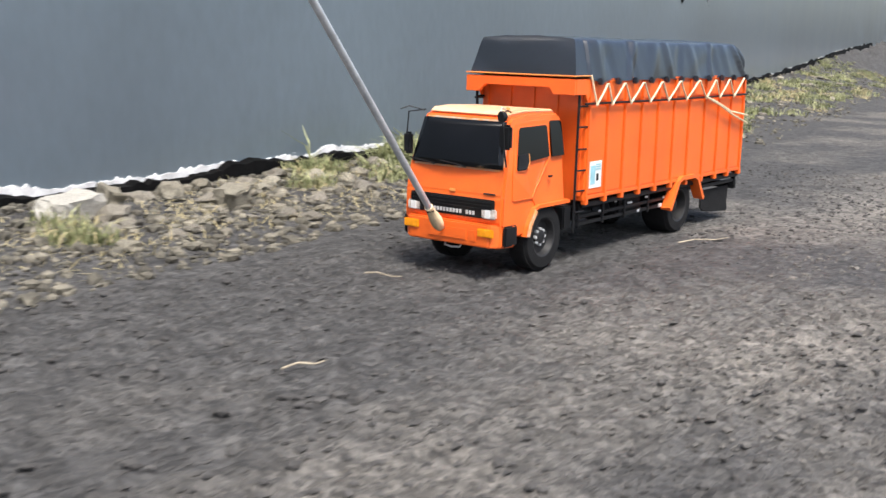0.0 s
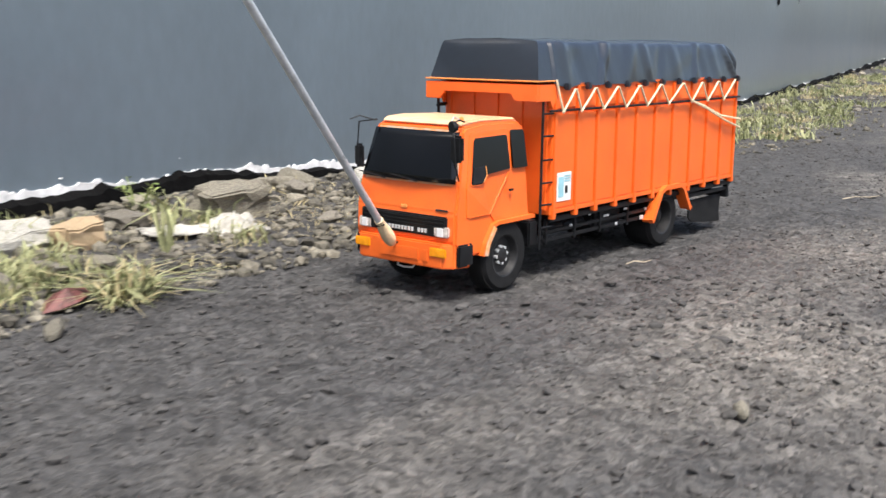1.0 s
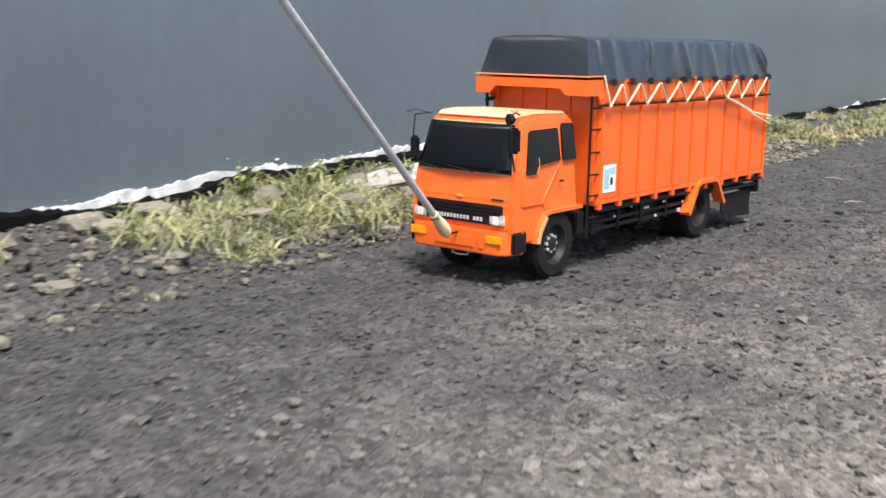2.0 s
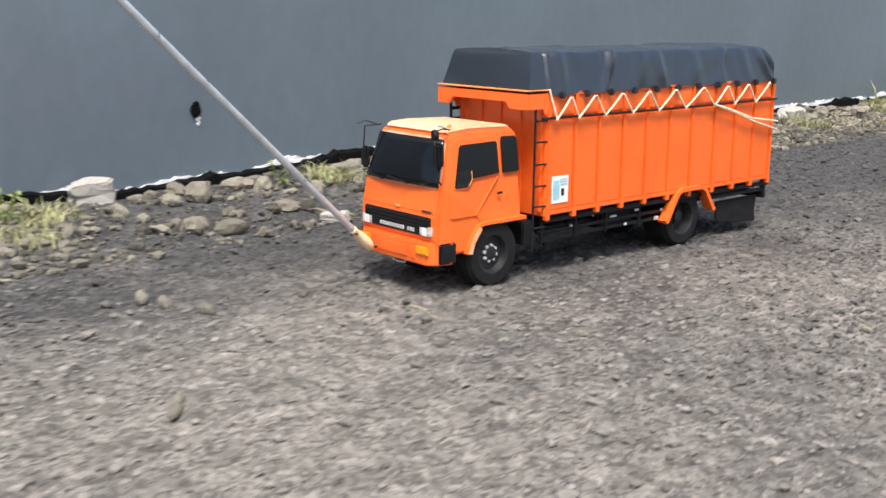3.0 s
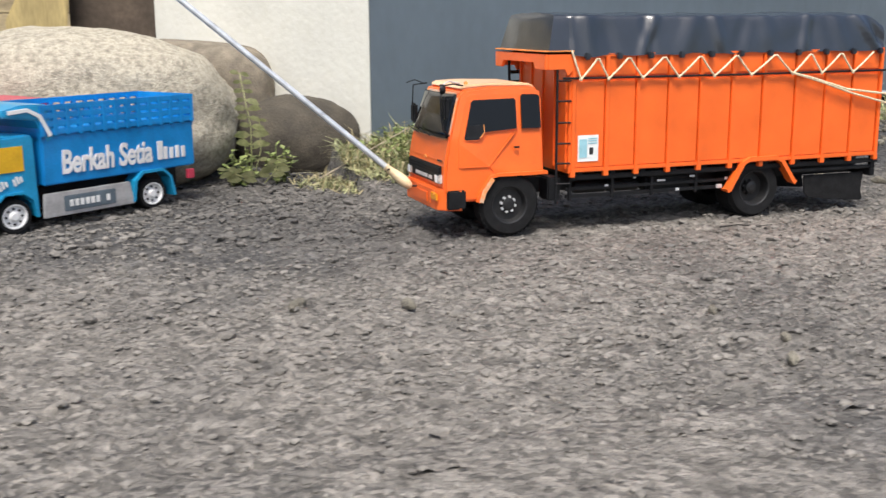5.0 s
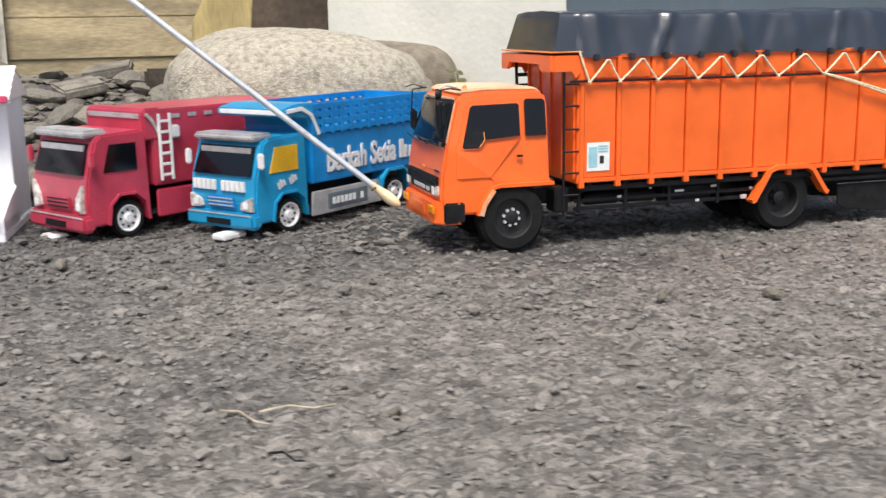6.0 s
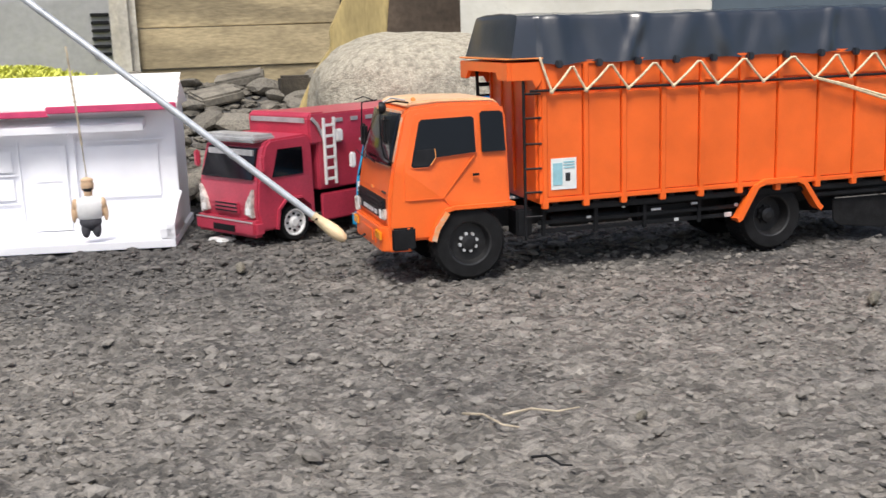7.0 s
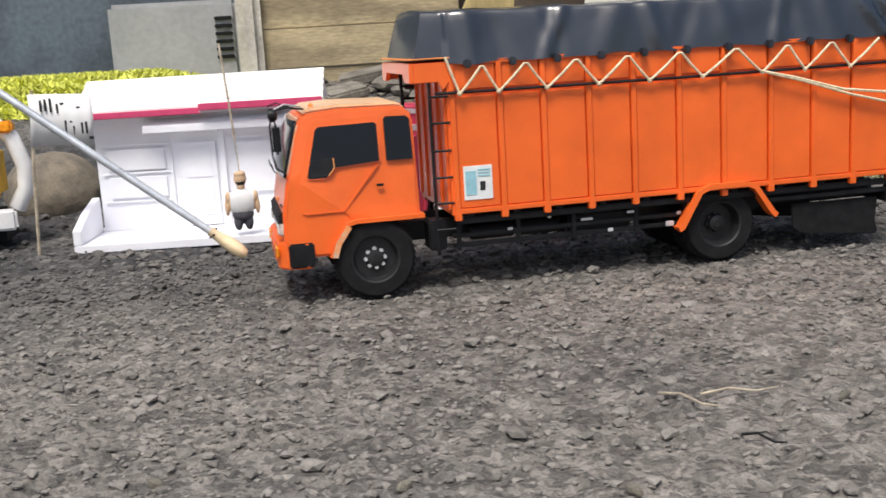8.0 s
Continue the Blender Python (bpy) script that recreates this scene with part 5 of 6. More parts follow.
    for y in (MID - 0.029, MID + 0.029):
        part("leaf_spring", ribbon([(BASE - 0.075, 0.052), (BASE - 0.04, 0.040), (BASE, 0.036), (BASE + 0.04, 0.040), (BASE + 0.075, 0.052)], y - 0.005, y + 0.005, 0.004), BLACK, frame_ob)
    part("drive_shaft", tube([(0.09, MID, 0.056), (BASE - 0.01, MID, 0.046)], 0.0045, 10), BLACK, frame_ob)
    part("axle", tube([(0, -0.09, RADIUS), (0, 0.036, RADIUS)], 0.004, 8), BLACK, frame_ob)
    part("axle", tube([(BASE, -0.09, RADIUS), (BASE, 0.036, RADIUS)], 0.006, 8), BLACK, frame_ob)
    part("axle_case", lathe([(0.004, -0.015), (0.014, 0), (0.004, 0.015)], 14, None, Matrix.Translation((BASE, MID, RADIUS))), BLACK, frame_ob)
    # ladder at the front of the box
    lad = part("ladder", tube([(0.0695, NEAR + 0.003, 0.042), (0.0685, NEAR + 0.001, 0.243)], 0.0018, 6), BLACK, t, "thin black ladder")
    for z in (0.07, 0.099, 0.127, 0.156, 0.186, 0.214):
        part("rung", tube([(0.0685, NEAR + 0.001, z), (0.089, NEAR - 0.001, z)], 0.0014, 6), BLACK, lad)
    part("far_post", tube([(0.0695, FAR - 0.003, 0.16), (0.0685, FAR - 0.001, 0.238)], 0.0022, 6), BLACK, lad)
    for z in (0.205, 0.22):
        part("rung", tube([(0.0685, FAR - 0.001, z), (0.086, FAR - 0.001, z)], 0.0016, 6), BLACK, lad)
    # rear mudguards and tail
    for s, y in ((-1, NEAR), (1, FAR)):
        y0, y1 = (y - 0.004, y + 0.010) if s < 0 else (y - 0.010, y + 0.004)
        fen = part("mudguard", ribbon([(0.349, 0.043), (0.354, 0.0455), (0.3765, 0.0845), (0.3865, 0.0885), (0.4325, 0.0885), (0.441, 0.0845), (0.4615, 0.0545), (0.467, 0.0495)], y0, y1, 0.004), ORANGE, t, "orange rear mudguard")
        edge = [(0.349, 0.043), (0.354, 0.0455), (0.3765, 0.0845), (0.3865, 0.0885), (0.4325, 0.0885), (0.441, 0.0845), (0.4615, 0.0545), (0.467, 0.0495)]
        part("guard_edge", ribbon([(x, z - 0.0008) for x, z in edge], y - 0.0075 if s < 0 else y + 0.001, y - 0.0005 if s < 0 else y + 0.0075, 0.0062), ORANGE, fen)
    for z, dx in ((0.064, 0.0), (0.0735, 0.006)):
        part("tail_bar", box((0.462, NEAR + 0.006, z), (0.628, NEAR + 0.011, z + 0.0055), 0.001), BLACK, frame_ob)
    part("tail_post", box((0.618, NEAR + 0.005, 0.056), (0.626, NEAR + 0.012, 0.086), 0.001), BLACK, frame_ob)
    part("tail_beam", box((0.617, NEAR + 0.004, 0.052), (0.626, FAR - 0.004, 0.064), 0.001), BLACK, frame_ob)
    flap = [(0.498, 0.058), (0.500, 0.030), (0.510, 0.0225), (0.56, 0.0165), (0.609, 0.0125), (0.6125, 0.015), (0.6085, 0.030), (0.6115, 0.058)]
    part("mudflap", prism(flap, NEAR + 0.012, NEAR + 0.015, 0.0008), RUBBER, t, "black rubber side flap")
    part("mudflap", prism(flap, FAR - 0.015, FAR - 0.012, 0.0008), RUBBER, t, "black rubber side flap")
    # wheels
    wheels = [make_wheel(t, 0.0, -0.093, -1, 0.030, 0.009, "front_wheel"), make_wheel(t, 0.0, mirror_y(-0.093), 1, 0.030, 0.009, "front_wheel"),
              make_wheel(t, BASE, -0.084, -1, 0.046, 0.016, "rear_wheel"), make_wheel(t, BASE, mirror_y(-0.084), 1, 0.046, 0.016, "rear_wheel")]
    return t, wheels


def make_pole():
    """A galvanised tube with a turned wooden foot; a cord ties it to the bumper."""
    p = empty("pole", "galvanised metal tube with a turned wooden foot", "pole", POLE[0][1])
    part("tube", tube([(0, 0, 0.043), (0, 0, 0.95)], 0.0043, 14), PIPE, p, smooth=True)
    bm = lathe([(0.0022, 0.0), (0.0056, 0.003), (0.0076, 0.010), (0.0082, 0.017), (0.0076, 0.027), (0.0060, 0.036), (0.0052, 0.043), (0.0056, 0.048)], 18)
    bmesh.ops.transform(bm, matrix=Matrix.Rotation(radians(90), 4, "X"), verts=bm.verts)
    part("wooden_foot", bm, RAW_WOOD, p, "pale turned wooden foot", smooth=True)
    part("cord", tube([(0, 0, 0.042), (0.006, 0, 0.044), (0, 0.006, 0.047), (-0.006, 0, 0.044), (0, -0.006, 0.042)], 0.0012, 6), RUBBER, p)
    part("hook", tube([(0, 0, 0.004), (0.006, 0, -0.004), (0.014, 0, -0.012), (0.020, 0, -0.014)], 0.0014, 6), BLACK, p)
    return p


# ---------------------------------------------------------------- parked toys
def toy_wheel(parent, x, y, r, w, out):
    tyre = part("wheel", lathe([(r * 0.7, -w / 2), (r * 0.92, -w / 2), (r, -w * 0.3), (r, w * 0.3), (r * 0.92, w / 2), (r * 0.7, w / 2)], 28), RUBBER, parent, smooth=True)
    tyre.location = (x, y, r)
    f = out * w / 2
    rim = part("rim", lathe([(r * 0.72, f), (r * 0.66, f * 1.02), (r * 0.6, f * 0.6), (r * 0.3, f * 0.75), (r * 0.2, f * 1.05), (0.001, f * 1.05)], 24), WHITE, tyre, "white wheel rim")
    for k in range(8):
        a = k * math.tau / 8
        part("hole", lathe([(r * 0.07, -0.0006), (r * 0.07, 0.0006)], 8, None, Matrix.Translation((math.cos(a) * r * 0.45, f * 0.7 + out * 0.0005, math.sin(a) * r * 0.45))), BLACK, tyre)


def toy_truck(name, label, m, paint, paint2, trim, words, blue):
    """A small toy lorry: front towards -x, near side at -y, width 0.12."""
    t = empty(name, label, "toy truck", m)
    h = 0.058
    prof = [(-0.045, 0.018), (-0.050, 0.045), (-0.047, 0.075), (-0.034, 0.118), (-0.026, 0.124), (0.030, 0.126), (0.036, 0.122), (0.038, 0.018), (0.032, 0.018), (0.028, 0.040), (0.016, 0.050), (-0.006, 0.050), (-0.018, 0.040), (-0.022, 0.018)]
    cab = part("cab", prism(prof, -h, h, 0.0025), paint2, t)
    b = bmesh.new()
    o = [(-0.0485, -h + 0.008, 0.079), (-0.0485, h - 0.008, 0.079), (-0.0365, h - 0.011, 0.1145), (-0.0365, -h + 0.011, 0.1145)]
    p = [b.verts.new(Vector(c) + Vector((-0.0012, 0, 0))) for c in o]
    q = [b.verts.new(Vector(c) + Vector((0.002, 0, 0))) for c in o]
    b.faces.new(p), b.faces.new(q)
    for k in range(4):
        b.faces.new((p[k], p[(k + 1) % 4], q[(k + 1) % 4], q[k]))
    part("windscreen", b, GLASS, cab, "dark windscreen")
    part("sun_strip", box((-0.0415, -h + 0.014, 0.1055), (-0.0375, h - 0.014, 0.1125), 0.0006), trim if not blue else SILVER, cab)
    for s in (-1, 1):
        y = s * h
        part("window", prism([(-0.026, 0.080), (-0.016, 0.112), (0.020, 0.112), (0.020, 0.080)], y - 0.0012 * 1, y + 0.0012, 0), YELLOW if blue else GLASS, cab, "side window")
        part("mirror", box((-0.047, y + s * 0.002, 0.088), (-0.041, y + s * 0.011, 0.108), 0.002), WHITE if blue else paint2, cab)
        part("arch", ribbon([(-0.022, 0.018), (-0.018, 0.041), (-0.007, 0.051), (0.016, 0.051), (0.028, 0.041), (0.032, 0.018)], y - 0.003, y + 0.003, 0.003), paint2, cab)
        lamp = part("headlamp", prism([(s * (h - 0.004), 0.034), (s * (h - 0.024), 0.036), (s * (h - 0.022), 0.046), (s * (h - 0.003), 0.053)] if blue else [(s * (h - 0.007), 0.034), (s * (h - 0.022), 0.038), (s * (h - 0.019), 0.052), (s * (h - 0.006), 0.069)], -0.0535, -0.0475, 0.001, None, "x"), LENS, cab, "clear slanted headlamp")
        part("lamp_insert", box((-0.0542, s * (h - 0.014) - 0.004, 0.038), (-0.0530, s * (h - 0.014) + 0.004, 0.046), 0.0005), WHITE, lamp)
        part("fog_lamp", box((-0.0555, s * (h - 0.014) - 0.007, 0.020), (-0.050, s * (h - 0.014) + 0.007, 0.028), 0.001), SILVER if blue else trim, cab)
    part("grille", box((-0.0525, -0.024, 0.036), (-0.048, 0.024, 0.052), 0.002), paint, cab)
    for k in range(3):
        part("grille_bar", box((-0.0532, -0.022, 0.039 + k * 0.0045), (-0.0518, 0.022, 0.0408 + k * 0.0045), 0.0005), BLACK if not blue else SILVER, cab)
    part("bumper", box((-0.0570, -h - 0.002, 0.012), (-0.040, h + 0.002, 0.032), 0.004), paint2, cab)
    part("bumper_grille", box((-0.0578, -0.022, 0.016), (-0.0560, 0.022, 0.025), 0.001), BLACK, cab)
    part("bumper_line", box((-0.0580, -h + 0.002, 0.0292), (-0.0560, h - 0.002, 0.0310), 0.0004), trim, cab)
    part("roof_visor", box((-0.046, -h + 0.006, 0.121), (-0.012, h - 0.006, 0.130), 0.003), trim, cab, "pale roof visor")
    if blue:
        for k in range(11):
            if k == 5:
                continue
            part("letter_bar", box((-0.0518, 0.044 - k * 0.0085, 0.0585), (-0.0486, 0.0502 - k * 0.0085, 0.0715), 0.0004), WHITE, cab)
        for k in range(2):
            m2 = Matrix.Translation((-0.008 + k * 0.019, -h - 0.001, 0.064 + k * 0.004)) @ Matrix.Rotation(radians(-16), 4, "Y")
            for j in range(3):
                part("letter_bar", box((-0.006 + j * 0.0045, -0.0006, -0.005 + 0.001 * j), (-0.003 + j * 0.0045, 0.0006, 0.004 + 0.002 * (j % 2)), 0, None, m2), WHITE, cab)
    # cargo body
    x0, x1, z0, z1 = 0.045, 0.275, 0.056, 0.160 if blue else 0.148
    body = part("cargo_body", box((x0, -h, z0), (x1, h, z1 - (0.038 if blue else 0.0)), 0.002), paint, t)
    if blue:
        for s in (-1, 1):
            for k in range(4):
                part("side_rail", box((x0, s * h - 0.002, z1 - 0.038 + k * 0.0105), (x1, s * h + 0.002, z1 - 0.0305 + k * 0.0105), 0.0006), paint, body)
            for k in range(14):
                x = x0 + (x1 - x0 - 0.006) * k / 13
                part("side_post", box((x, s * h - 0.0028, z1 - 0.04), (x + 0.006, s * h + 0.0028, z1 + 0.001), 0.0006), paint, body)
        part("tailboard", box((x1 - 0.004, -h, z1 - 0.046), (x1, h, z1 + 0.001), 0.001), paint, body)
        part("front_board", box((x0, -h, z1 - 0.046), (x0 + 0.004, h, z1 + 0.001), 0.001), paint, body)
    lap = 0.046 if blue else 0.013
    prof = [(x0 - lap, z1 - 0.012), (x0 - lap, z1 - 0.003), (x0 - 0.022, z1 + 0.003), (x0 + 0.012, z1 + 0.002), (x0 + 0.020, z1 - 0.04), (x0 + 0.008, z1 - 0.05), (x0 - 0.004, z1 - 0.018)]
    if not blue:                                        # an upright headboard instead of an overhang
        prof = [(x0 - 0.012, 0.112), (x0 - 0.013, z1 - 0.004), (x0 - 0.009, z1 + 0.002), (x0 + 0.014, z1 + 0.002), (x0 + 0.014, 0.112)]
    cowl = part("cowl", prism(prof, -h - 0.001, h + 0.001, 0.002), paint2, t)
    for s in (-1, 1):
        y = s * (h + 0.002)
        bend = [(x0 - lap + 0.006, z1 - 0.008), (x0 - 0.016, z1 - 0.006), (x0 - 0.002, z1 - 0.014), (x0 + 0.010, z1 - 0.040)] if blue else [(x0 - 0.010, z1 - 0.006), (x0 - 0.002, z1 - 0.014), (x0 + 0.008, z1 - 0.032)]
        part("cowl_stripe", ribbon(bend, y - 0.001, y + 0.001, 0.005 if blue else 0.004), WHITE if blue else trim, cowl)
    part("cowl_stripe", box((x0 - lap - 0.0015, -h + 0.006, z1 - 0.010), (x0 - lap + 0.0005, h - 0.006, z1 - 0.004), 0.0005), WHITE if blue else trim, cowl)
    if not blue:
        for k in range(8):
            part("top_window", box((x0 + 0.03 + k * 0.025, -h - 0.001, z1 - 0.012), (x0 + 0.042 + k * 0.025, h + 0.001, z1 - 0.007), 0.0004), trim, body)
        for s in (-1, 1):
            y = s * (h + 0.004)
            for x in (x0 + 0.008, x0 + 0.024):
                part("ladder_rail", box((x - 0.0016, y - 0.0016, 0.062), (x + 0.0016, y + 0.0016, 0.143), 0.0005), WHITE, body, "white ladder rail")
            for k in range(6):
                part("ladder_rung", box((x0 + 0.008, y - 0.001, 0.067 + k * 0.013), (x0 + 0.024, y + 0.001, 0.0705 + k * 0.013), 0.0004), WHITE, body)
            part("side_skirt", box((0.045, s * h - 0.003, 0.018), (0.20, s * h + 0.001, 0.052), 0.002), paint, t)
        part("tank", box((x0 + 0.026, -h - 0.006, 0.112), (x0 + 0.038, -h, 0.128), 0.002), WHITE, body)
    else:
        # reads: three words in white blackletter along the side
        for s in (-1,):
            txt = bpy.data.curves.new("lettering", "FONT")
            txt.body, txt.size, txt.extrude, txt.align_x, txt.shear = words, 0.043, 0.0006, "CENTER", 0.12
            txt.offset = 0.0012
            tmp = bpy.data.objects.new("tmp", txt)
            scene.collection.objects.link(tmp)
            me = bpy.data.meshes.new_from_object(tmp.evaluated_get(bpy.context.evaluated_depsgraph_get()))
            bpy.data.objects.remove(tmp)
            me.materials.clear()
            me.materials.append(WHITE)
            half = max(abs(v.co.x) for v in me.vertices)
            for v in me.vertices:
                v.co.x *= 0.068 / half
            ob = new("lettering", me)
            ob.parent = body
            ob.matrix_basis = pose(0.136, -h - 0.0012, 0.07, 90, 0, 0)
            tagged(ob, "white painted lettering")
            for k, (w, hh) in enumerate(((0.0085, 0.027), (0.006, 0.018), (0.006, 0.016), (0.006, 0.018), (0.006, 0.016))):
                part("letter_bar", box((0.213 + k * 0.0098, -h - 0.0016, 0.07), (0.213 + k * 0.0098 + w, -h + 0.0005, 0.07 + hh), 0.0005), WHITE, body)
        for s in (-1, 1):
            y = s * h
            skirt = part("side_skirt", prism([(0.040, 0.014), (0.042, 0.046), (0.165, 0.046), (0.172, 0.014)], y - 0.003, y + 0.001, 0.001), SILVER, t, "silver side skirt")
            part("skirt_panel", box((0.068, y - 0.0042, 0.019), (0.142, y + 0.0022, 0.040), 0.001), DARK_PANEL, skirt)
            for k in range(8):
                if k != 6:
                    part("letter_bar", box((0.075 + k * 0.0075, y - 0.0052, 0.025), (0.080 + k * 0.0075, y + 0.003, 0.034), 0.0003), WHITE, skirt)
            part("rear_arch", ribbon([(0.172, 0.016), (0.176, 0.044), (0.186, 0.054), (0.218, 0.054), (0.228, 0.044), (0.234, 0.016)], y - 0.004, y + 0.018 if s < 0 else y + 0.004, 0.004), paint2, t)
            part("tail_lamp", box((0.262, y - 0.002, 0.036), (0.272, y + 0.006, 0.050), 0.001), RED, t)
    part("chassis", box((-0.03, -0.022, 0.022), (0.27, 0.022, 0.05), 0.001), BLACK, t)
    for s in (-1, 1):
        toy_wheel(t, 0.005, s * (h - 0.010), 0.0225, 0.018, s)
        toy_wheel(t, 0.203, s * (h - 0.013), 0.0225, 0.024, s)
    part("wheel_stop", box((-0.075, -0.03, 0.0), (-0.04, -0.006, 0.008), 0.002), WHITE, t) if blue else part("wheel_stop", box((-0.062, 0.0, 0.0), (-0.04, 0.03, 0.005), 0.002), WHITE, t)
    return t


def make_house():
    """A model house of white foam board; its own space: x along the front, y back, 0.363 wide."""
    h = empty("model_house", "white foam board model house with crimson eaves", "model house", pose(-1.655, 0.211, 0.0, 0, 0, -8.5))
    W = 0.36
    part("base", box((0, 0, 0), (W, 0.24, 0.012), 0.001), CARD, h)
    for x in (0, W - 0.012):
        part("low_wall", prism([(0.0, 0.012), (0.0, 0.034), (0.05, 0.052), (0.115, 0.066), (0.115, 0.012)], x, x + 0.012, 0.001, None, "x"), CARD, h)
    part("front_wall", box((0.014, 0.115, 0.012), (W - 0.004, 0.123, 0.195), 0.001), CARD, h)
    for x in (0.014, W - 0.012):
        part("side_wall", box((x, 0.123, 0.012), (x + 0.008, 0.235, 0.195), 0.001), CARD, h)
    part("back_wall", box((0.022, 0.227, 0.012), (W - 0.012, 0.235, 0.195), 0.001), CARD, h)
    part("porch_pillar", box((W - 0.022, 0.0, 0.012), (W, 0.115, 0.03), 0.002), CARD, h)
    # relief on the wall
    for lo, hi in (((0.022, 0.112, 0.140), (0.125, 0.1148, 0.143)), ((0.022, 0.112, 0.098), (0.125, 0.1148, 0.101)), ((0.022, 0.112, 0.055), (0.125, 0.1148, 0.058)), ((0.125, 0.111, 0.03), (0.129, 0.1148, 0.15)), ((0.202, 0.108, 0.012), (0.210, 0.1148, 0.17)), ((0.21, 0.112, 0.143), (0.34, 0.1148, 0.146))):
        part("batten", box(lo, hi, 0.0005), CARD, h)
    door = part("door", box((0.142, 0.1105, 0.014), (0.196, 0.1148, 0.142), 0.001), CARD, h)
    for z in (0.03, 0.088):
        part("door_panel", box((0.150, 0.1092, z), (0.188, 0.1106, z + 0.045), 0.0008), CARD, door)
    part("window", box((0.03, 0.1112, 0.104), (0.118, 0.1148, 0.136), 0.001), CARD, h)
    part("window", box((0.03, 0.1112, 0.062), (0.118, 0.1148, 0.094), 0.001), CARD, h)
    part("window", box((0.225, 0.1112, 0.06), (0.33, 0.1148, 0.138), 0.001), CARD, h)
    aw = part("awning", prism([(0.084, 0.160), (0.084, 0.171), (0.1148, 0.180), (0.1148, 0.166)], 0.095, 0.315, 0.001, None, "x"), CARD, h, "white awning over the porch")
    part("awning_arm", box((0.20, 0.086, 0.157), (0.204, 0.112, 0.162)), CARD, aw)
    # roof: two pitches of lapped card boards
    roof = part("roof", prism([(0.085, 0.192), (0.16, 0.238), (0.26, 0.192)], 0.004, W + 0.002, 0.0008, None, "x"), ROOF_CARD, h, "cream card roof in lapped strips")
    for k in range(5):
        u = k / 5
        y, z = 0.085 + 0.075 * u, 0.192 + 0.046 * u
        part("roof_strip", prism([(y, z + 0.001), (y, z + 0.0055), (y + 0.017, z + 0.0118), (y + 0.0185, z + 0.0105)], 0.0, W + 0.006, 0.0004, None, "x"), ROOF_CARD, roof)
    part("fascia", box((0.0, 0.078, 0.1855), (0.185, 0.0845, 0.1945), 0.001), PINK, roof, "crimson fascia strip")
    part("fascia", box((0.183, 0.070, 0.1905), (W + 0.006, 0.0765, 0.2005), 0.001), PINK, roof, "crimson fascia strip")
    part("eave", box((0.183, 0.0765, 0.187), (W + 0.004, 0.116, 0.1915), 0.001), CARD, roof)
    return h


def make_doll():
    """The hanging figure, one plain mesh, and the rod that holds it."""
    x, y = -1.412, 0.175
    bm = bmesh.new()

    def blob(c, s):
        b = bmesh.new()
        bmesh.ops.create_icosphere(b, subdivisions=3, radius=1, matrix=Matrix.Translation(c) @ Matrix.Diagonal((*s, 1)))
        join(bm, b)
    blob((x, y, 0.060), (0.0195, 0.011, 0.021))
    blob((x, y, 0.084), (0.006, 0.006, 0.010))
    blob((x, y, 0.094), (0.0092, 0.0080, 0.0105))
    blob((x, y, 0.101), (0.0088, 0.0076, 0.0050))
    for k in (-1, 1):
        blob((x + k * 0.0185, y, 0.068), (0.005, 0.005, 0.009))
        blob((x + k * 0.0215, y, 0.055), (0.0036, 0.004, 0.013))
        blob((x + k * 0.0075, y, 0.032), (0.0065, 0.006, 0.012))
    blob((x, y, 0.043), (0.0155, 0.009, 0.011))
    raw = bpy.data.meshes.new("doll")
    bm.to_mesh(raw)
    bm.free()
    tmp = bpy.data.objects.new("tmp", raw)
    scene.collection.objects.link(tmp)
    skin = tmp.modifiers.new("skin", "REMESH")
    skin.mode, skin.voxel_size = "VOXEL", 0.0012
    me = bpy.data.meshes.new_from_object(tmp.evaluated_get(bpy.context.evaluated_depsgraph_get()))
    bpy.data.objects.remove(tmp)
    me.materials.clear()
    for m in (WHITE, SKIN, TROUSER, PRINT):
        me.materials.append(m)
    for p in me.polygons:
        c, side = p.center, abs(p.center.x - x)
        p.material_index = 2 if c.z < 0.047 and side < 0.0165 else 1 if c.z > 0.080 or side > 0.0165 else 0
        if 0.086 < c.z < 0.091 and c.y < y - 0.004:
            p.material_index = 3
        p.use_smooth = True
    tagged(new("doll", me), "small plain doll in white and charcoal hanging from a rod", "doll")
    bm = tube([(x, y, 0.104), (x - 0.002, y, 0.150)], 0.0009, 6)
    tube([(x - 0.002, y, 0.150), (x - 0.006, y + 0.01, 0.21), (x - 0.012, y + 0.03, 0.285)], 0.0016, 6, bm)
    tagged(part("thin_rod", bm, STRAW), "thin pale rod with a thread holding the doll", "rod")


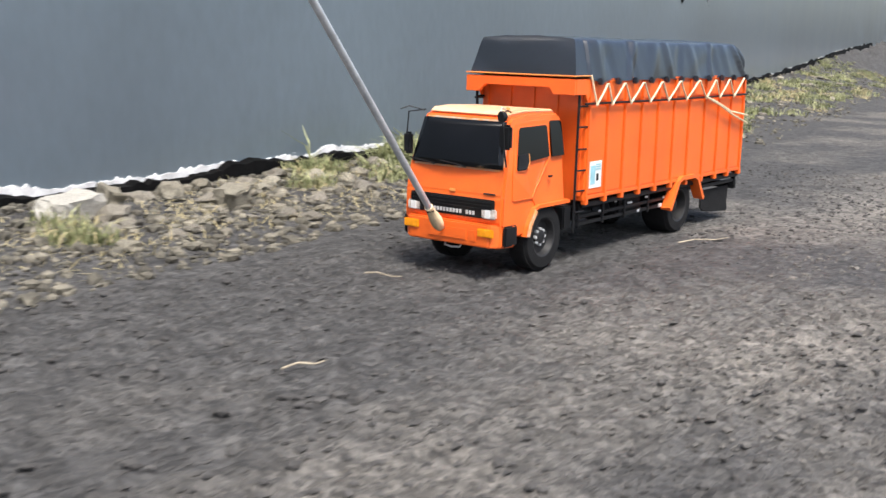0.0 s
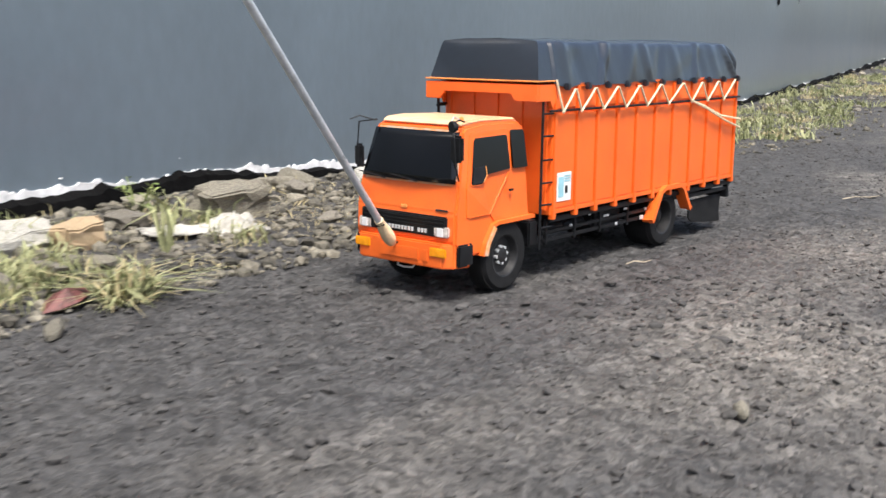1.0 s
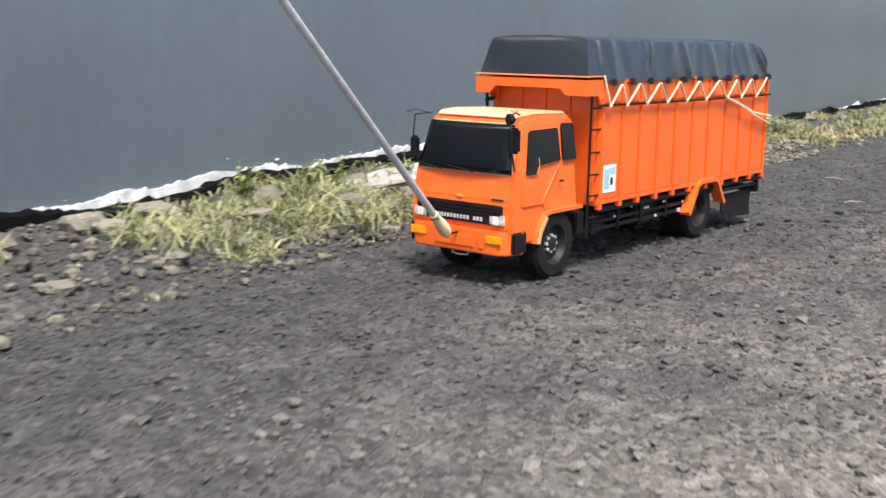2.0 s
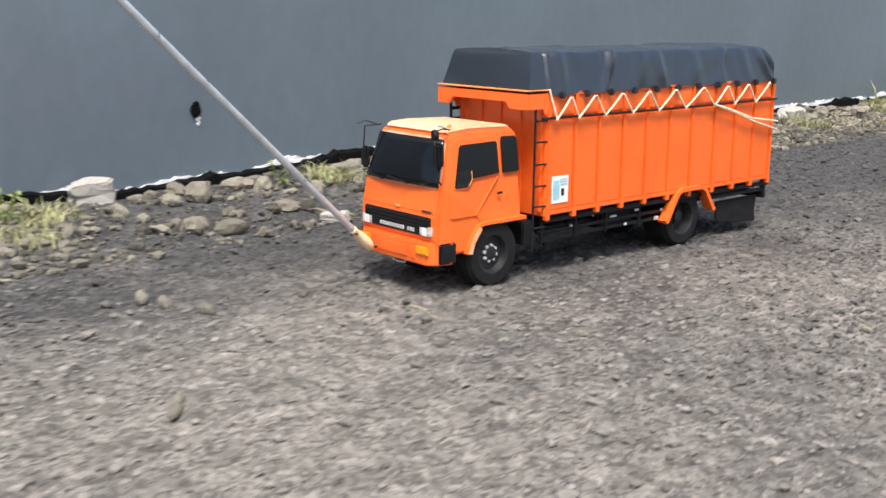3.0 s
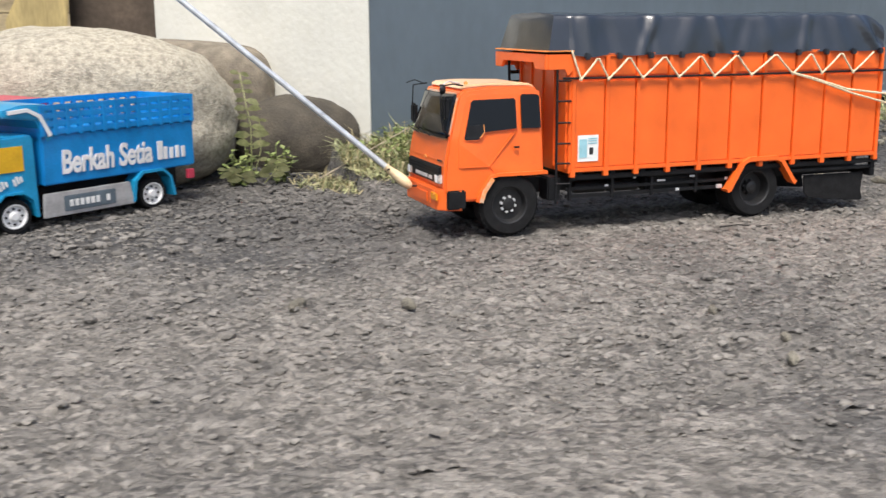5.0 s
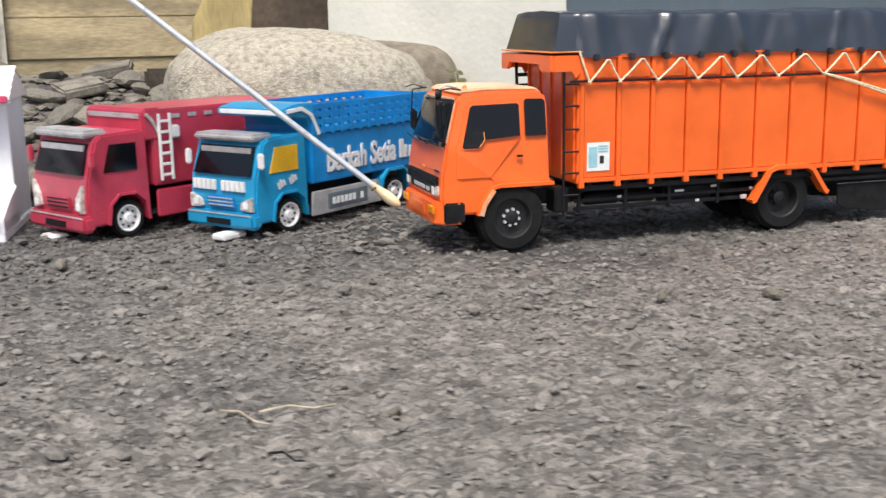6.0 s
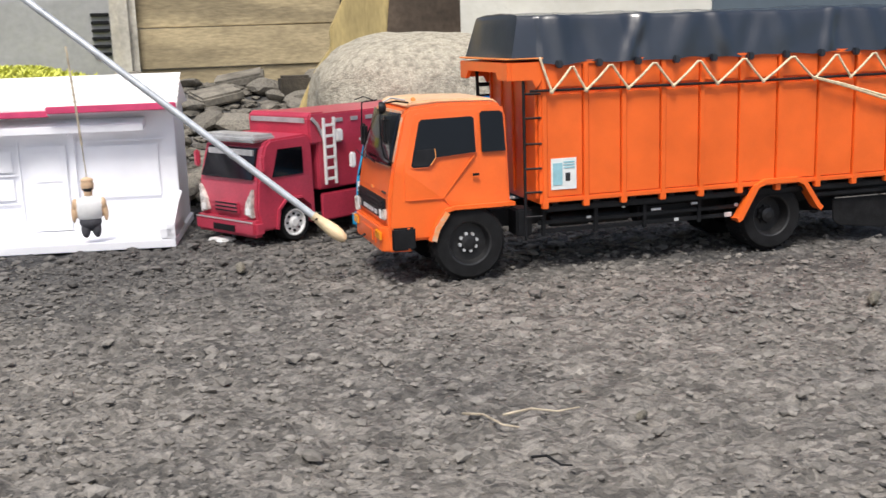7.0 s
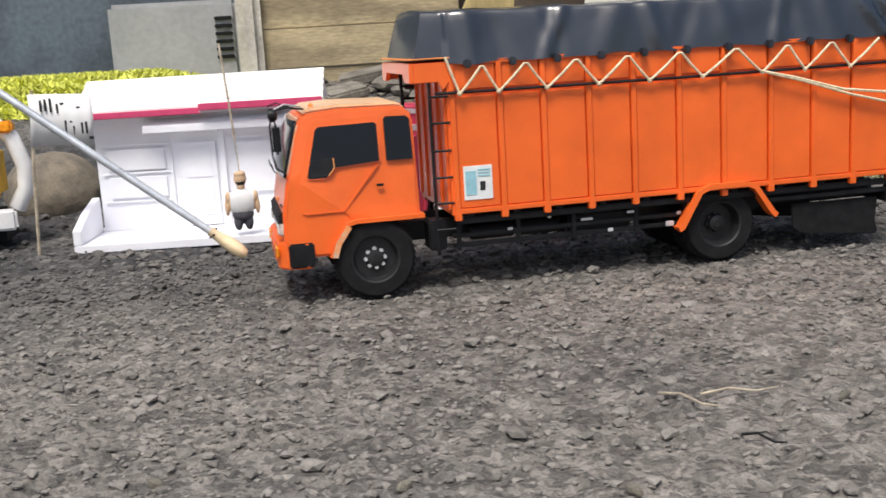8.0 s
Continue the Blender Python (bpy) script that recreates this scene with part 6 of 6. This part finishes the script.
def make_banner():
    b = empty("banner", "white banner with black script on a thin cane", "banner", pose(-1.700, 0.225, 0.0, 0, 0, -6))
    part("cane", tube([(-0.006, 0, 0), (0.001, 0, 0.12), (0.012, 0.002, 0.236)], 0.0025, 8), STRAW, b)
    bm = bmesh.new()
    n = 14
    rows = []
    for i in range(n + 1):
        u = i / n
        rows.append([bm.verts.new((0.011 + u * 0.088 - 0.004 + (0 if v else -0.004), -0.004 + 0.006 * math.sin(u * 5), z - 0.012 * u * 0.3)) for v, z in ((0, 0.158), (1, 0.195), (1, 0.231))])
    for a, c in zip(rows, rows[1:]):
        for k in range(2):
            bm.faces.new((a[k], c[k], c[k + 1], a[k + 1]))
    cloth = part("cloth", bm, WHITE, b, smooth=True)
    cloth.modifiers.new("thick", "SOLIDIFY").thickness = 0.0012
    for x0, x1, z0, z1 in ((0.012, 0.015, 0.214, 0.230), (0.018, 0.021, 0.214, 0.231), (0.025, 0.028, 0.212, 0.232), (0.034, 0.037, 0.210, 0.224), (0.040, 0.062, 0.222, 0.225), (0.064, 0.082, 0.216, 0.219), (0.024, 0.042, 0.184, 0.187), (0.044, 0.047, 0.180, 0.200), (0.052, 0.066, 0.196, 0.199), (0.056, 0.060, 0.178, 0.192), (0.068, 0.071, 0.180, 0.196), (0.074, 0.077, 0.180, 0.197), (0.078, 0.084, 0.172, 0.176)):
        part("script_bar", box((x0 + 0.009, -0.0065 + 0.006 * math.sin(x0 * 55), z0 - 0.008), (x1 + 0.009, -0.004 + 0.006 * math.sin(x0 * 55), z1 - 0.008), 0.0005), PRINT, cloth)


def make_excavator():
    """The nose of a parked white and yellow toy beside the boulder."""
    e = empty("toy_digger", "white and yellow toy digger with an orange stripe", "toy digger", pose(-1.800, 0.36, 0.0, 0, 0, 0))
    part("arm", tube([(0.045, 0, 0.055), (0.062, 0, 0.085), (0.064, 0, 0.12), (0.050, 0, 0.165), (0.02, 0, 0.195), (-0.02, 0, 0.20)], 0.013, 10, None, 0.9), WHITE, e, "white curved arm", smooth=True)
    part("body", box((-0.06, -0.05, 0.07), (0.028, 0.05, 0.155), 0.012), YELLOW, e, "yellow body")
    part("stripe", box((0.018, -0.018, 0.172), (0.056, 0.012, 0.190), 0.004), AMBER, e)
    part("track", box((-0.08, -0.06, 0.0), (0.035, 0.05, 0.055), 0.012), RUBBER, e)
    part("skirt", box((-0.02, -0.064, 0.03), (0.055, -0.05, 0.062), 0.004), WHITE, e)


make_ground()
make_walls()
make_back()
truck, truck_wheels = make_truck()
pole = make_pole()
toy_truck("toy_lorry", "bright blue toy lorry with white lettering and slatted sides", pose(-0.953, 0.122, 0, 0, 0, 36) @ Matrix.Diagonal((1.27, 1.12, 1.12, 1)), BLUE, CYAN, SILVER, "Berkah Setia", True)
toy_truck("toy_lorry", "dark red toy lorry with a white ladder behind its cab", pose(-1.172, 0.188, 0, 0, 0, 31.5) @ Matrix.Scale(1.2, 4), RED, RED, SILVER, "", False)
make_house()
make_doll()
make_banner()
make_excavator()
make_boulders()
make_plants()
make_litter()
make_strip()
make_grit()


def motions():
    walk(truck, [(t, pose(x, y, 0.0, 0, 0, h)) for t, x, y, h in DRIVE])
    walk(pole, POLE)
    # the wheels roll with the way that the truck has gone
    times = [k / 30 for k in range(241)]
    ts, xs, ys = [r[0] for r in DRIVE], [r[1] for r in DRIVE], [r[2] for r in DRIVE]
    px, py = np.interp(times, ts, xs), np.interp(times, ts, ys)
    gone = np.concatenate([[0], np.cumsum(np.hypot(np.diff(px), np.diff(py)))])
    for w in truck_wheels:
        at = w.location.copy()
        walk(w, [(t, Matrix.Translation(at) @ Matrix.Rotation(-g / RADIUS, 4, "Y")) for t, g in zip(times, gone)])


motions()
